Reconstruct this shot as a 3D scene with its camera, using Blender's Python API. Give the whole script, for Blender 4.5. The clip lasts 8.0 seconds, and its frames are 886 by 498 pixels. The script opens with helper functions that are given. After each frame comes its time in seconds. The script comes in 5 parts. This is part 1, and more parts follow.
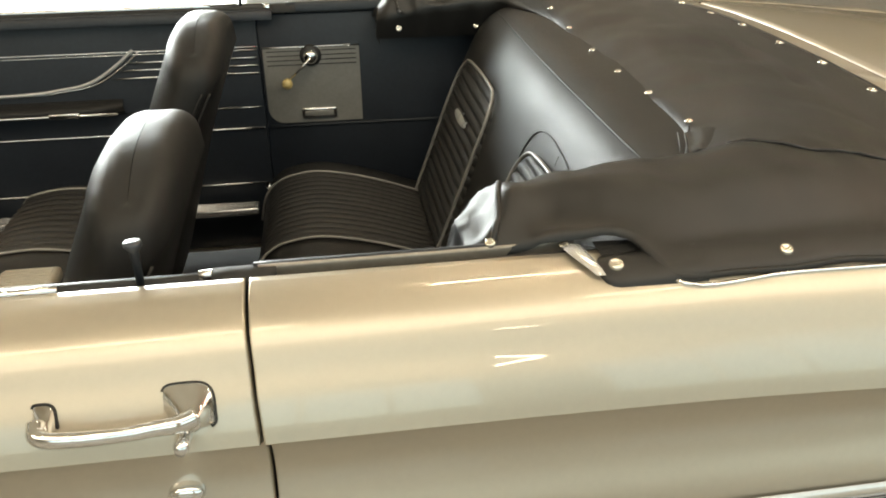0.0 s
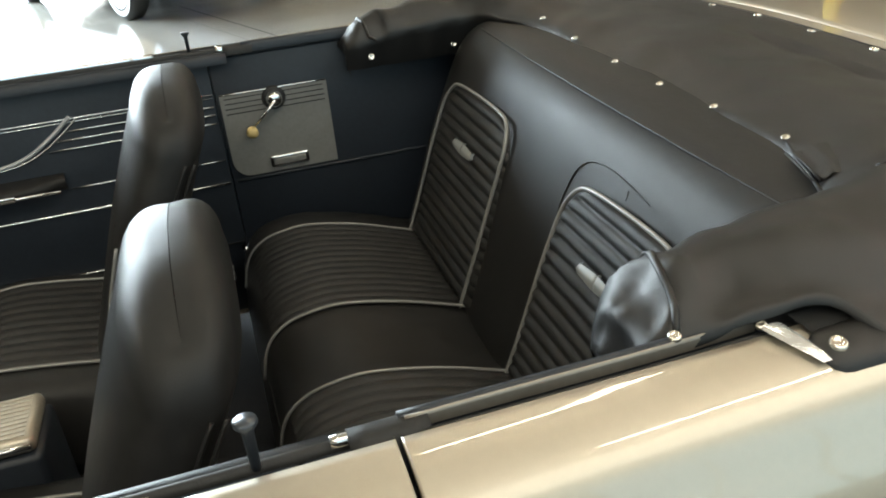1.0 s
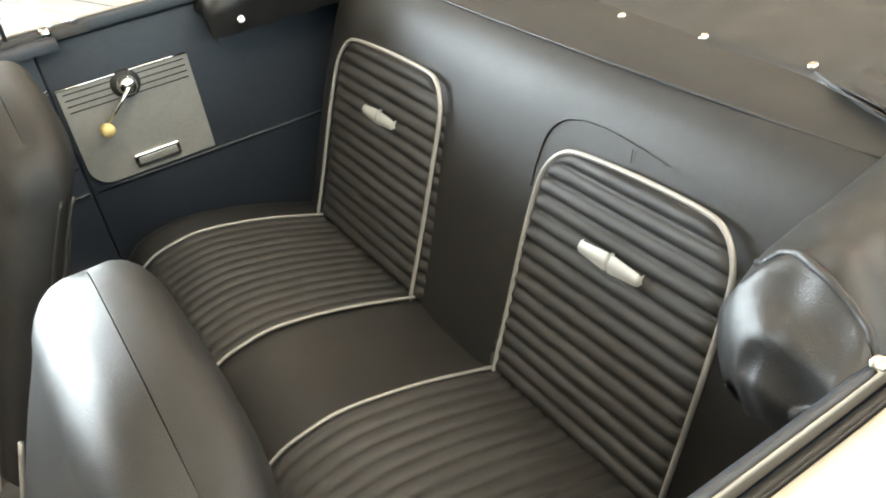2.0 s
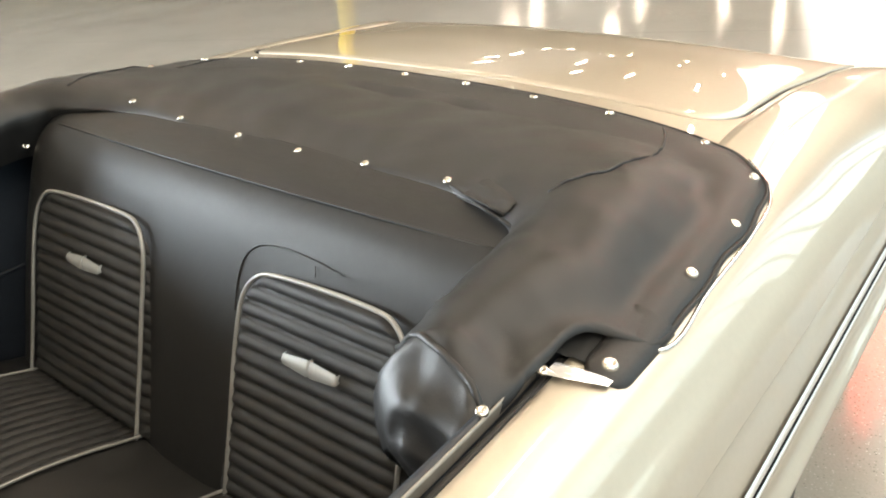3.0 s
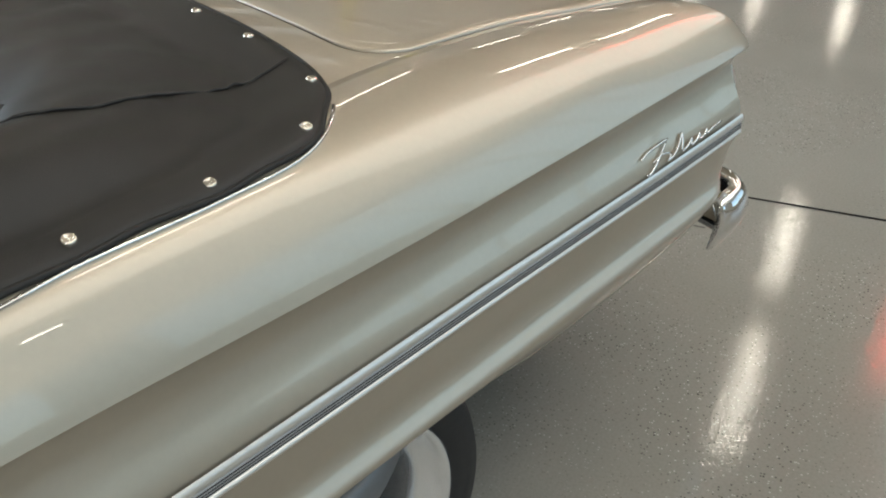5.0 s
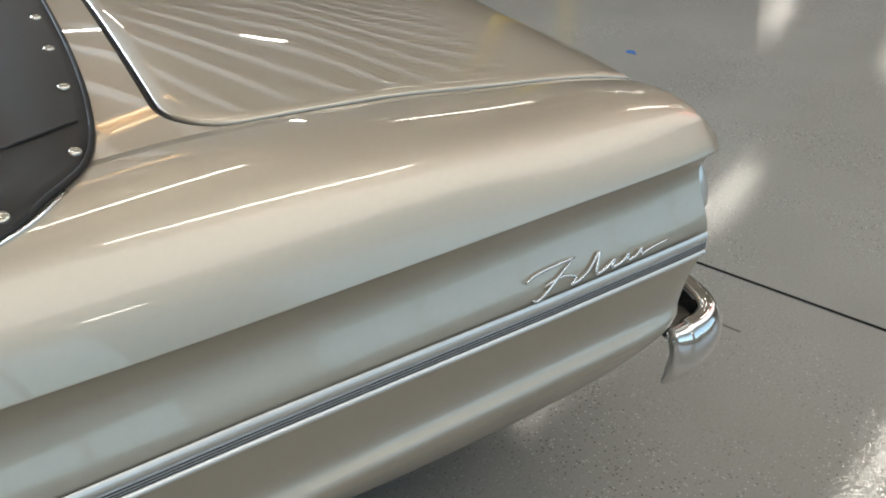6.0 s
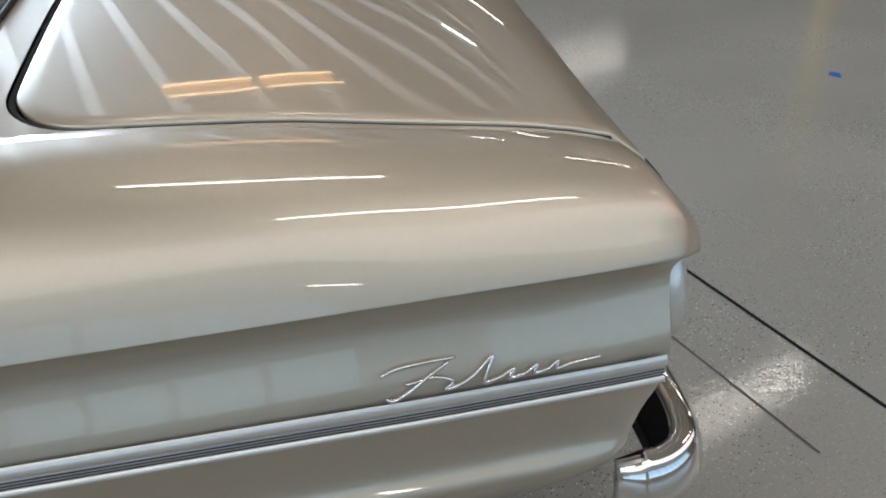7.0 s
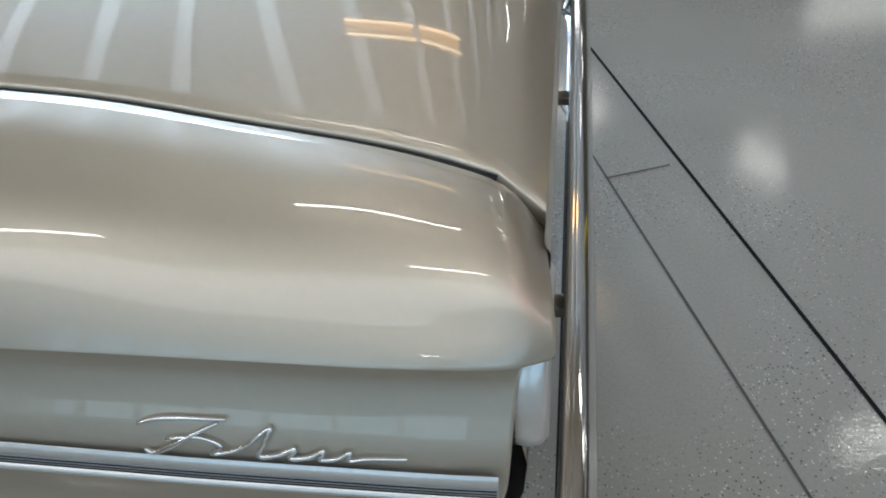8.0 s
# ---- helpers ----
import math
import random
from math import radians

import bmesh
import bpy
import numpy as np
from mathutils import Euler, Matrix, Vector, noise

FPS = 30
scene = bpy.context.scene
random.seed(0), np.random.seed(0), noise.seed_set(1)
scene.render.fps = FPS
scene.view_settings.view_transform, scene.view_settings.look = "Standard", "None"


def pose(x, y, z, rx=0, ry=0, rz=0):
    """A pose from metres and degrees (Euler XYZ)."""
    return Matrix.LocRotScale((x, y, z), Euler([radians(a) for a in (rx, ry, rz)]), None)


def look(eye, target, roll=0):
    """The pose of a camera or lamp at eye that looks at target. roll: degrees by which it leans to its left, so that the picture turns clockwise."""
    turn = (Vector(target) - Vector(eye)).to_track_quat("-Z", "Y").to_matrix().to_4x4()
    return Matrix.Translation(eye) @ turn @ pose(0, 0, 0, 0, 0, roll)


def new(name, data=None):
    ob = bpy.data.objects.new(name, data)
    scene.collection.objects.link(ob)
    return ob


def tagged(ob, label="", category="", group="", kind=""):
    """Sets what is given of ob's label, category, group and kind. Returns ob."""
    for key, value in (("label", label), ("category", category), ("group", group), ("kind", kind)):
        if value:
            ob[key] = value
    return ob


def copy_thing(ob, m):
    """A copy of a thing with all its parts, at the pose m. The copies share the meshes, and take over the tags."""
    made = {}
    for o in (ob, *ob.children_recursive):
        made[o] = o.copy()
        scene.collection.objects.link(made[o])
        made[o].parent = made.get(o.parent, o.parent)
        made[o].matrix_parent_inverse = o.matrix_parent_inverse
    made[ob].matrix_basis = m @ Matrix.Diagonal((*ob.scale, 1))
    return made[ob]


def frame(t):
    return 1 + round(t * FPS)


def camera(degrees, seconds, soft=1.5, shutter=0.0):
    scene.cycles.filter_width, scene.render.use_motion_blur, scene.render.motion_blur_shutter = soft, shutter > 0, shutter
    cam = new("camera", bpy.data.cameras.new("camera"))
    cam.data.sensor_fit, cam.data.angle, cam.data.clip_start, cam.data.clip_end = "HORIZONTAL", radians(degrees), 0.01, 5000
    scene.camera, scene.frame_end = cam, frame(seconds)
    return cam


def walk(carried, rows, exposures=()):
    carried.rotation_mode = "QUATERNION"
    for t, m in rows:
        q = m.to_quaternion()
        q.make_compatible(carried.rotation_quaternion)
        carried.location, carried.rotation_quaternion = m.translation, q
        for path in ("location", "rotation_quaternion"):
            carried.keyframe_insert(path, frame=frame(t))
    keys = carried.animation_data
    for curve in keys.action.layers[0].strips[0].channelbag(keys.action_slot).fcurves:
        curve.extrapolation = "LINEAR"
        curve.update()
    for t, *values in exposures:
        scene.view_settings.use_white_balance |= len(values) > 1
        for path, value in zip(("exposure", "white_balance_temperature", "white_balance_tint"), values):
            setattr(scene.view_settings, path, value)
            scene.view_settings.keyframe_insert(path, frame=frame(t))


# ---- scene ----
cam = camera(58.22, 8.0, soft=1.9, shutter=0.0)
PATH = [
    (0.0, (0.1022, -1.5469, 1.4026), (0.2297, -0.6660, 0.9469), -0.657),
    (0.2, (0.0590, -1.5770, 1.4110), (0.2090, -0.7010, 0.9525), -0.500),
    (0.5, (0.0292, -1.5449, 1.4200), (0.1826, -0.6619, 0.9764), -3.350),
    (0.7, (-0.0260, -1.4460, 1.4090), (0.1640, -0.5739, 0.9580), -2.600),
    (1.0, (-0.0868, -1.2751, 1.4200), (0.1476, -0.4190, 0.9594), -5.472),
    (1.2, (-0.1103, -1.1882, 1.4197), (0.1555, -0.3507, 0.9422), -6.187),
    (2.3, (-0.2012, -0.9324, 1.4125), (0.2804, -0.2553, 0.8561), -7.873),
    (2.5, (-0.2094, -0.9521, 1.4508), (0.3488, -0.3121, 0.9227), -6.754),
    (2.7, (-0.1770, -0.9970, 1.4500), (0.4435, -0.3800, 0.9660), -6.200),
    (3.0, (-0.1735, -1.1039, 1.4586), (0.4967, -0.5223, 0.9976), -6.294),
    (3.2, (-0.1690, -1.1930, 1.4530), (0.5047, -0.6199, 0.9864), -6.500),
    (3.5, (-0.1404, -1.2986, 1.4287), (0.5434, -0.7557, 0.9411), -5.563),
    (4.0, (0.0400, -1.3723, 1.3779), (0.6993, -0.8622, 0.8255), -5.211),
    (4.3, (0.1654, -1.3920, 1.3734), (0.8065, -0.8760, 0.8053), -5.653),
    (4.5, (0.2369, -1.4134, 1.3789), (0.8678, -0.8816, 0.8139), -6.034),
    (4.7, (0.3072, -1.4639, 1.3836), (0.9092, -0.8962, 0.8220), -5.848),
    (5.8, (0.8715, -1.6506, 1.3644), (1.3014, -0.9273, 0.8240), -3.285),
    (6.0, (0.9857, -1.6238, 1.3695), (1.3773, -0.8802, 0.8275), -3.952),
    (6.2, (1.0807, -1.6028, 1.3674), (1.4220, -0.8345, 0.8258), -4.410),
    (6.5, (1.2416, -1.5870, 1.3520), (1.4893, -0.7823, 0.8125), -4.134),
    (7.0, (1.4823, -1.5417, 1.3335), (1.6132, -0.7226, 0.7750), -3.308),
    (7.5, (1.7163, -1.3779, 1.3053), (1.7560, -0.5789, 0.7054), -4.098),
    (7.8, (1.8314, -1.3561, 1.3554), (1.7660, -0.5738, 0.7360), -5.900),
    (8.0, (1.8977, -1.3108, 1.3019), (1.7555, -0.5448, 0.6750), -4.626),
]
walk(cam, [(t, look(eye, target, roll)) for t, eye, target, roll in PATH],
     exposures=[(0.0, 0.56, 7950, 8), (0.5, 0.30, 7750, 6), (1.0, 0.46, 6850, 5), (1.3, 0.58, 6850, 6), (2.3, 2.32, 7150, 8), (2.7, 2.10, 7150, 9),
                (3.1, 0.94, 7150, 11), (3.6, 0.24, 6850, 8), (4.5, -0.01, 6550, 8), (5.8, -0.04, 6150, 9), (7.0, -0.33, 6030, 12), (8.0, -0.29, 5650, 8)])

# ---------------------------------------------------------------- world and large lights
world = bpy.data.worlds.new("world")
scene.world = world
world.use_nodes = True
wn = world.node_tree.nodes
sky = wn.new("ShaderNodeTexSky")
sky.sky_type, sky.sun_disc = "NISHITA", False
sky.sun_elevation, sky.sun_rotation = radians(33), radians(-8)
world.node_tree.links.new(sky.outputs[0], wn["Background"].inputs[0])
wn["Background"].inputs[1].default_value = 0.12

sun_data = bpy.data.lights.new("sun", "SUN")
sun_data.energy, sun_data.angle, sun_data.color = 5.0, radians(0.5), (1.0, 0.95, 0.86)
sun = new("sun", sun_data)
sun.matrix_world = look((-7, 32, 14.5), (-4, 10, 0))
# the hall stands turned against the car
HALL = Matrix.Rotation(radians(18.28), 4, "Z")

for name, x0, x1 in (("south_window_daylight", -9.3, -1.3), ("south_window_daylight", 0.2, 13.7)):
    window_light = bpy.data.lights.new(name, "AREA")
    window_light.shape, window_light.size, window_light.size_y = "RECTANGLE", x1 - x0, 4.3
    window_light.energy, window_light.color = (12.3 if x0 < 0 else 9.6) * (x1 - x0), (0.70, 0.93, 1.0)
    south_window_daylight = new(name, window_light)
    south_window_daylight.matrix_world = HALL @ look(((x0 + x1) / 2, -9.6, 3.45), ((x0 + x1) / 2, 0.0, 3.15))

door_light = bpy.data.lights.new("doorway_daylight", "AREA")
door_light.shape, door_light.size, door_light.size_y = "RECTANGLE", 6.4, 4.2
door_light.energy, door_light.color = 2300, (0.70, 0.85, 1.0)
doorway_daylight = new("doorway_daylight", door_light)
doorway_daylight.matrix_world = HALL @ look((-1.0, 11.9, 2.2), (-0.6, 4.0, 1.2))


# ---------------------------------------------------------------- materials
def mat(name, color, rough=0.5, metal=0.0, vary=0.0, scale=40.0, bump=0.0, bump_scale=300.0, coat=0.0, coat_rough=0.03,
        emit=None, power=0.0, spec=0.5, tint=None, rough_vary=0.0):
    m = bpy.data.materials.new(name)
    m.use_nodes = True
    nt = m.node_tree
    b = nt.nodes["Principled BSDF"]
    b.inputs["Base Color"].default_value = (*color, 1)
    b.inputs["Roughness"].default_value = rough
    b.inputs["Metallic"].default_value = metal
    b.inputs["Coat Weight"].default_value = coat
    b.inputs["Coat Roughness"].default_value = coat_rough
    b.inputs["Specular IOR Level"].default_value = spec
    if emit:
        b.inputs["Emission Color"].default_value = (*emit, 1)
        b.inputs["Emission Strength"].default_value = power
    co = nt.nodes.new("ShaderNodeTexCoord")
    if vary:
        n = nt.nodes.new("ShaderNodeTexNoise")
        n.inputs["Scale"].default_value, n.inputs["Detail"].default_value = scale, 6
        n2 = nt.nodes.new("ShaderNodeTexNoise")
        n2.inputs["Scale"].default_value, n2.inputs["Detail"].default_value = scale / 9, 3
        nt.links.new(co.outputs["Object"], n.inputs["Vector"])
        nt.links.new(co.outputs["Object"], n2.inputs["Vector"])
        mid = nt.nodes.new("ShaderNodeMath")
        mid.operation = "ADD"
        nt.links.new(n.outputs["Fac"], mid.inputs[0])
        nt.links.new(n2.outputs["Fac"], mid.inputs[1])
        ramp = nt.nodes.new("ShaderNodeMapRange")
        ramp.inputs["From Min"].default_value, ramp.inputs["From Max"].default_value = 0.6, 1.4
        ramp.inputs["To Min"].default_value, ramp.inputs["To Max"].default_value = 0.0, 1.0
        nt.links.new(mid.outputs[0], ramp.inputs["Value"])
        mix = nt.nodes.new("ShaderNodeMix")
        mix.data_type = "RGBA"
        dark = tint if tint else color
        mix.inputs["A"].default_value = (*[c * (1 - vary) for c in dark], 1)
        mix.inputs["B"].default_value = (*[min(1, c * (1 + vary)) for c in color], 1)
        nt.links.new(ramp.outputs["Result"], mix.inputs["Factor"])
        nt.links.new(mix.outputs["Result"], b.inputs["Base Color"])
        if rough_vary:
            r = nt.nodes.new("ShaderNodeMapRange")
            r.inputs["To Min"].default_value, r.inputs["To Max"].default_value = rough - rough_vary, rough + rough_vary
            nt.links.new(n2.outputs["Fac"], r.inputs["Value"])
            nt.links.new(r.outputs["Result"], b.inputs["Roughness"])
    if bump:
        nb = nt.nodes.new("ShaderNodeTexNoise")
        nb.inputs["Scale"].default_value, nb.inputs["Detail"].default_value = bump_scale, 4
        nt.links.new(co.outputs["Object"], nb.inputs["Vector"])
        bp = nt.nodes.new("ShaderNodeBump")
        bp.inputs["Strength"].default_value, bp.inputs["Distance"].default_value = bump, 0.002
        nt.links.new(nb.outputs["Fac"], bp.inputs["Height"])
        nt.links.new(bp.outputs["Normal"], b.inputs["Normal"])
    return m


PAINT = mat("champagne_paint", (0.56, 0.507, 0.418), 0.46, 0.85, vary=0.03, scale=900, coat=1.0, coat_rough=0.022)
PAINT.node_tree.nodes["Principled BSDF"].inputs["Coat IOR"].default_value = 1.50
CHROME = mat("chrome", (0.82, 0.82, 0.82), 0.07, 1.0, vary=0.04, scale=60, bump=0.02, bump_scale=60)
POLISHED = mat("polished_aluminium", (0.86, 0.87, 0.88), 0.24, 0.75, vary=0.05, scale=90)
SATIN = mat("satin_grey_insert", (0.58, 0.58, 0.59), 0.48, 0.6, vary=0.08, scale=120)
BLACKLINE = mat("black_line", (0.015, 0.015, 0.016), 0.95, spec=0.05)
VINYL = mat("black_vinyl", (0.0168, 0.0164, 0.0160), 0.44, 0.0, vary=0.22, scale=60, bump=0.30, bump_scale=900, rough_vary=0.06, spec=0.30)
COVER = mat("boot_vinyl", (0.012, 0.0118, 0.0118), 0.42, 0.0, vary=0.22, scale=34, bump=0.30, bump_scale=800, rough_vary=0.06, spec=0.5)
PLEAT = mat("pleated_vinyl", (0.0178, 0.0175, 0.0170), 0.46, 0.0, vary=0.25, scale=80, bump=0.4, bump_scale=1100)
PIPING = mat("silver_piping", (0.29, 0.286, 0.272), 0.36, 0.25, vary=0.12, scale=200)
CARPET = mat("black_carpet", (0.012, 0.012, 0.014), 0.95, 0.0, vary=0.4, scale=500, bump=0.8, bump_scale=700)
PANEL = mat("navy_black_door_panel", (0.016, 0.021, 0.029), 0.45, 0.0, vary=0.2, scale=90, bump=0.25, bump_scale=700)
INSERT = mat("grey_quarter_panel", (0.24, 0.235, 0.22), 0.42, 0.2, vary=0.12, scale=120, bump=0.2, bump_scale=800)
RUBBER = mat("black_rubber", (0.014, 0.014, 0.014), 0.6, 0.0, vary=0.3, scale=100, bump=0.2, bump_scale=500)
TYRE = mat("tyre_rubber", (0.020, 0.020, 0.021), 0.62, 0.0, vary=0.3, scale=70, bump=0.3, bump_scale=350)
SPOKE = mat("grey_spoke_paint", (0.20, 0.21, 0.225), 0.42, 0.5, vary=0.1, scale=150)
DULL = mat("dull_bead_metal", (0.30, 0.27, 0.23), 0.42, 0.7, vary=0.12, scale=120)
KNOB = mat("dark_knob_metal", (0.075, 0.085, 0.10), 0.30, 0.6, vary=0.1, scale=150)
BRIGHT = mat("brushed_bright_moulding", (0.80, 0.79, 0.76), 0.33, 0.80, vary=0.05, scale=90)
EMBLEM = mat("silver_emblem", (0.42, 0.43, 0.42), 0.42, 0.35, vary=0.06, scale=200)
IVORY = mat("aged_ivory_plastic", (0.62, 0.47, 0.20), 0.35, 0.0, vary=0.15, scale=200)
BRASS = mat("nickel_snap", (0.78, 0.74, 0.66), 0.22, 1.0, vary=0.1, scale=400)
TAN = mat("ribbed_console_metal", (0.50, 0.45, 0.37), 0.34, 0.6, vary=0.1, scale=150)
REDLENS = mat("red_lens", (0.45, 0.01, 0.012), 0.12, 0.0, coat=1.0, vary=0.1, scale=120)
# underbody black, also the painted-in shade under the boot cover's lifted edge
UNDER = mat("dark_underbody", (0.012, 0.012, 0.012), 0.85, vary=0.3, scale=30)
WALL = mat("painted_block_wall", (0.25, 0.225, 0.18), 0.8, vary=0.10, scale=6, bump=0.3, bump_scale=80)
STEEL = mat("painted_steel", (0.55, 0.53, 0.50), 0.55, vary=0.12, scale=12)
STRIP = mat("translucent_roof_strip", (0.8, 0.78, 0.72), 0.6, emit=(1.0, 0.94, 0.88), power=0.56)
# glow of an added roof band that brightens the near shoulder and the floor
GLOWBAND = mat("added_glow_band", (0.8, 0.79, 0.76), 0.6, emit=(1.0, 0.955, 0.89), power=1.72)
ROOF = mat("roof_insulation", (0.17, 0.145, 0.115), 0.75, vary=0.08, scale=3, bump=0.3, bump_scale=20)
YELLOW = mat("yellow_post_paint", (0.75, 0.52, 0.04), 0.45, vary=0.1, scale=30)
LAMP = mat("strip_lamp_glow", (0.9, 0.9, 0.88), 0.5, emit=(1.0, 0.90, 0.75), power=38.0)
WARM = mat("warm_tube_glow", (0.9, 0.8, 0.6), 0.5, emit=(1.0, 0.74, 0.42), power=9.0)
AMBER = mat("amber_reflector_glow", (0.8, 0.55, 0.25), 0.5, emit=(1.0, 0.52, 0.16), power=1.6)
REDLAMP = mat("red_lamp_glow", (0.8, 0.1, 0.08), 0.5, emit=(1.0, 0.09, 0.05), power=22.0)
OUTSIDE = mat("daylight_yard", (0.8, 0.8, 0.78), 0.9, emit=(0.93, 0.96, 1.0), power=5.0)
BLUEPAINT = mat("dark_blue_paint", (0.012, 0.022, 0.07), 0.3, 0.4, vary=0.1, scale=500, coat=1.0)
GLASS = mat("dark_glass", (0.02, 0.025, 0.03), 0.05, 0.0, coat=0.5, vary=0.1, scale=20)
WHITEWALL = mat("white_sidewall", (0.75, 0.75, 0.73), 0.5, vary=0.08, scale=60)
BLUETAPE = mat("blue_tape", (0.03, 0.14, 0.45), 0.6, vary=0.2, scale=200)


def floor_material():
    """Grey epoxy with sparse black and white flakes, scuffs and soft gloss."""
    m = bpy.data.materials.new("flake_epoxy_floor")
    m.use_nodes = True
    nt = m.node_tree
    b = nt.nodes["Principled BSDF"]
    co = nt.nodes.new("ShaderNodeTexCoord")

    def noise_node(scale, detail=4.0):
        n = nt.nodes.new("ShaderNodeTexNoise")
        n.inputs["Scale"].default_value, n.inputs["Detail"].default_value = scale, detail
        nt.links.new(co.outputs["Object"], n.inputs["Vector"])
        return n.outputs["Fac"]

    def remap(value, a, c, lo, hi):
        r = nt.nodes.new("ShaderNodeMapRange")
        for key, v in (("From Min", a), ("From Max", c), ("To Min", lo), ("To Max", hi)):
            r.inputs[key].default_value = v
        nt.links.new(value, r.inputs["Value"])
        return r.outputs["Result"]

    def blend(fac, a, c):
        x = nt.nodes.new("ShaderNodeMix")
        x.data_type = "RGBA"
        nt.links.new(fac, x.inputs["Factor"])
        for key, v in (("A", a), ("B", c)):
            if isinstance(v, tuple):
                x.inputs[key].default_value = (*v, 1)
            else:
                nt.links.new(v, x.inputs[key])
        return x.outputs["Result"]

    base = blend(remap(noise_node(1.3, 5), 0.25, 0.75, 0, 1), (0.285, 0.272, 0.244), (0.35, 0.336, 0.304))
    base = blend(remap(noise_node(140, 3), 0.4, 0.7, 0, 0.35), base, (0.22, 0.215, 0.195))
    clumps = remap(noise_node(1.7, 4), 0.44, 0.60, 0.0, 1.0)
    for scale, lo, shade in ((125.0, 0.26, (0.02, 0.02, 0.02)), (135.0, 0.26, (0.66, 0.65, 0.61)), (74.0, 0.15, (0.05, 0.045, 0.04))):
        v = nt.nodes.new("ShaderNodeTexVoronoi")
        v.inputs["Scale"].default_value = scale
        v.inputs["Randomness"].default_value = 1.0
        nt.links.new(co.outputs["Object"], v.inputs["Vector"])
        dot = remap(v.outputs["Distance"], lo, lo + 0.05, 1, 0)
        pick = nt.nodes.new("ShaderNodeSeparateColor")
        nt.links.new(v.outputs["Color"], pick.inputs[0])
        some = remap(pick.outputs[0], 0.77, 0.79, 0, 1)
        mul = nt.nodes.new("ShaderNodeMath")
        mul.operation = "MULTIPLY"
        nt.links.new(dot, mul.inputs[0])
        nt.links.new(some, mul.inputs[1])
        mul2 = nt.nodes.new("ShaderNodeMath")
        mul2.operation = "MULTIPLY"
        nt.links.new(mul.outputs[0], mul2.inputs[0])
        nt.links.new(remap(clumps, 0, 1, 0.08, 0.70), mul2.inputs[1])
        base = blend(mul2.outputs[0], base, shade)
    nt.links.new(base, b.inputs["Base Color"])
    nt.links.new(remap(noise_node(34.0, 4), 0.36, 0.64, 0.035, 0.12), b.inputs["Roughness"])
    bp = nt.nodes.new("ShaderNodeBump")
    bp.inputs["Strength"].default_value, bp.inputs["Distance"].default_value = 0.15, 0.002
    fine = nt.nodes.new("ShaderNodeMath")
    fine.operation = "MULTIPLY_ADD"
    fine.inputs[1].default_value = 0.6
    nt.links.new(noise_node(150, 1), fine.inputs[0])
    nt.links.new(noise_node(48, 2), fine.inputs[2])
    nt.links.new(fine.outputs[0], bp.inputs["Height"])
    nt.links.new(bp.outputs["Normal"], b.inputs["Normal"])
    b.inputs["Specular IOR Level"].default_value = 0.5
    return m


FLOOR = floor_material()
JOINT = mat("filled_joint", (0.10, 0.097, 0.09), 0.95, vary=0.2, scale=40, spec=0.1)


# ---------------------------------------------------------------- mesh helpers
def part(name, bm, material, parent=None, label="", smooth=True, loc=None):
    me = bpy.data.meshes.new(name)
    bmesh.ops.recalc_face_normals(bm, faces=bm.faces)
    for f in bm.faces:
        f.smooth = smooth
    bm.to_mesh(me)
    bm.free()
    me.materials.append(material)
    ob = new(name, me)
    if parent:
        ob.parent = parent
    if loc:
        ob.location = loc
    if label:
        tagged(ob, label)
    return ob


def empty(name, loc=(0, 0, 0)):
    ob = new(name)
    ob.location = loc
    ob.empty_display_size = 0.1
    return ob


def grid(points, close_u=False, close_v=False, bm=None):
    """Faces over a table of points [u][v]."""
    bm = bm or bmesh.new()
    vs = [[bm.verts.new(p) for p in row] for row in points]
    nu, nv = len(vs), len(vs[0])
    for i in range(nu if close_u else nu - 1):
        for j in range(nv if close_v else nv - 1):
            a, b, c, d = vs[i][j], vs[(i + 1) % nu][j], vs[(i + 1) % nu][(j + 1) % nv], vs[i][(j + 1) % nv]
            try:
                bm.faces.new((a, b, c, d))
            except ValueError:
                pass
    return bm


def spline(xs, ys, x):
    """A smooth curve through (xs, ys) that does not overshoot."""
    xs, ys = np.asarray(xs, float), np.asarray(ys, float)
    h, d = np.diff(xs), np.diff(ys) / np.diff(xs)
    m = np.zeros(len(xs))
    m[0], m[-1] = d[0], d[-1]
    for i in range(1, len(xs) - 1):
        if d[i - 1] * d[i] > 0:
            w1, w2 = 2 * h[i] + h[i - 1], h[i] + 2 * h[i - 1]
            m[i] = (w1 + w2) / (w1 / d[i - 1] + w2 / d[i])
    x = min(max(x, xs[0]), xs[-1])
    i = min(int(np.searchsorted(xs, x, side="right")) - 1, len(h) - 1)
    s = (x - xs[i]) / h[i]
    return ((1 + 2 * s) * (1 - s) ** 2 * ys[i] + s * (1 - s) ** 2 * h[i] * m[i] + s * s * (3 - 2 * s) * ys[i + 1]
            + s * s * (s - 1) * h[i] * m[i + 1])


def catmull(pts, n):
    """A smooth line through points, n steps a stretch."""
    p = [Vector(q) for q in pts]
    p = [2 * p[0] - p[1], *p, 2 * p[-1] - p[-2]]
    out = []
    for i in range(1, len(p) - 2):
        for k in range(n):
            t = k / n
            a, b, c, d = p[i - 1:i + 3]
            out.append(0.5 * (2 * b + (c - a) * t + (2 * a - 5 * b + 4 * c - d) * t * t + (3 * b - a - 3 * c + d) * t ** 3))
    return out + [p[-2]]


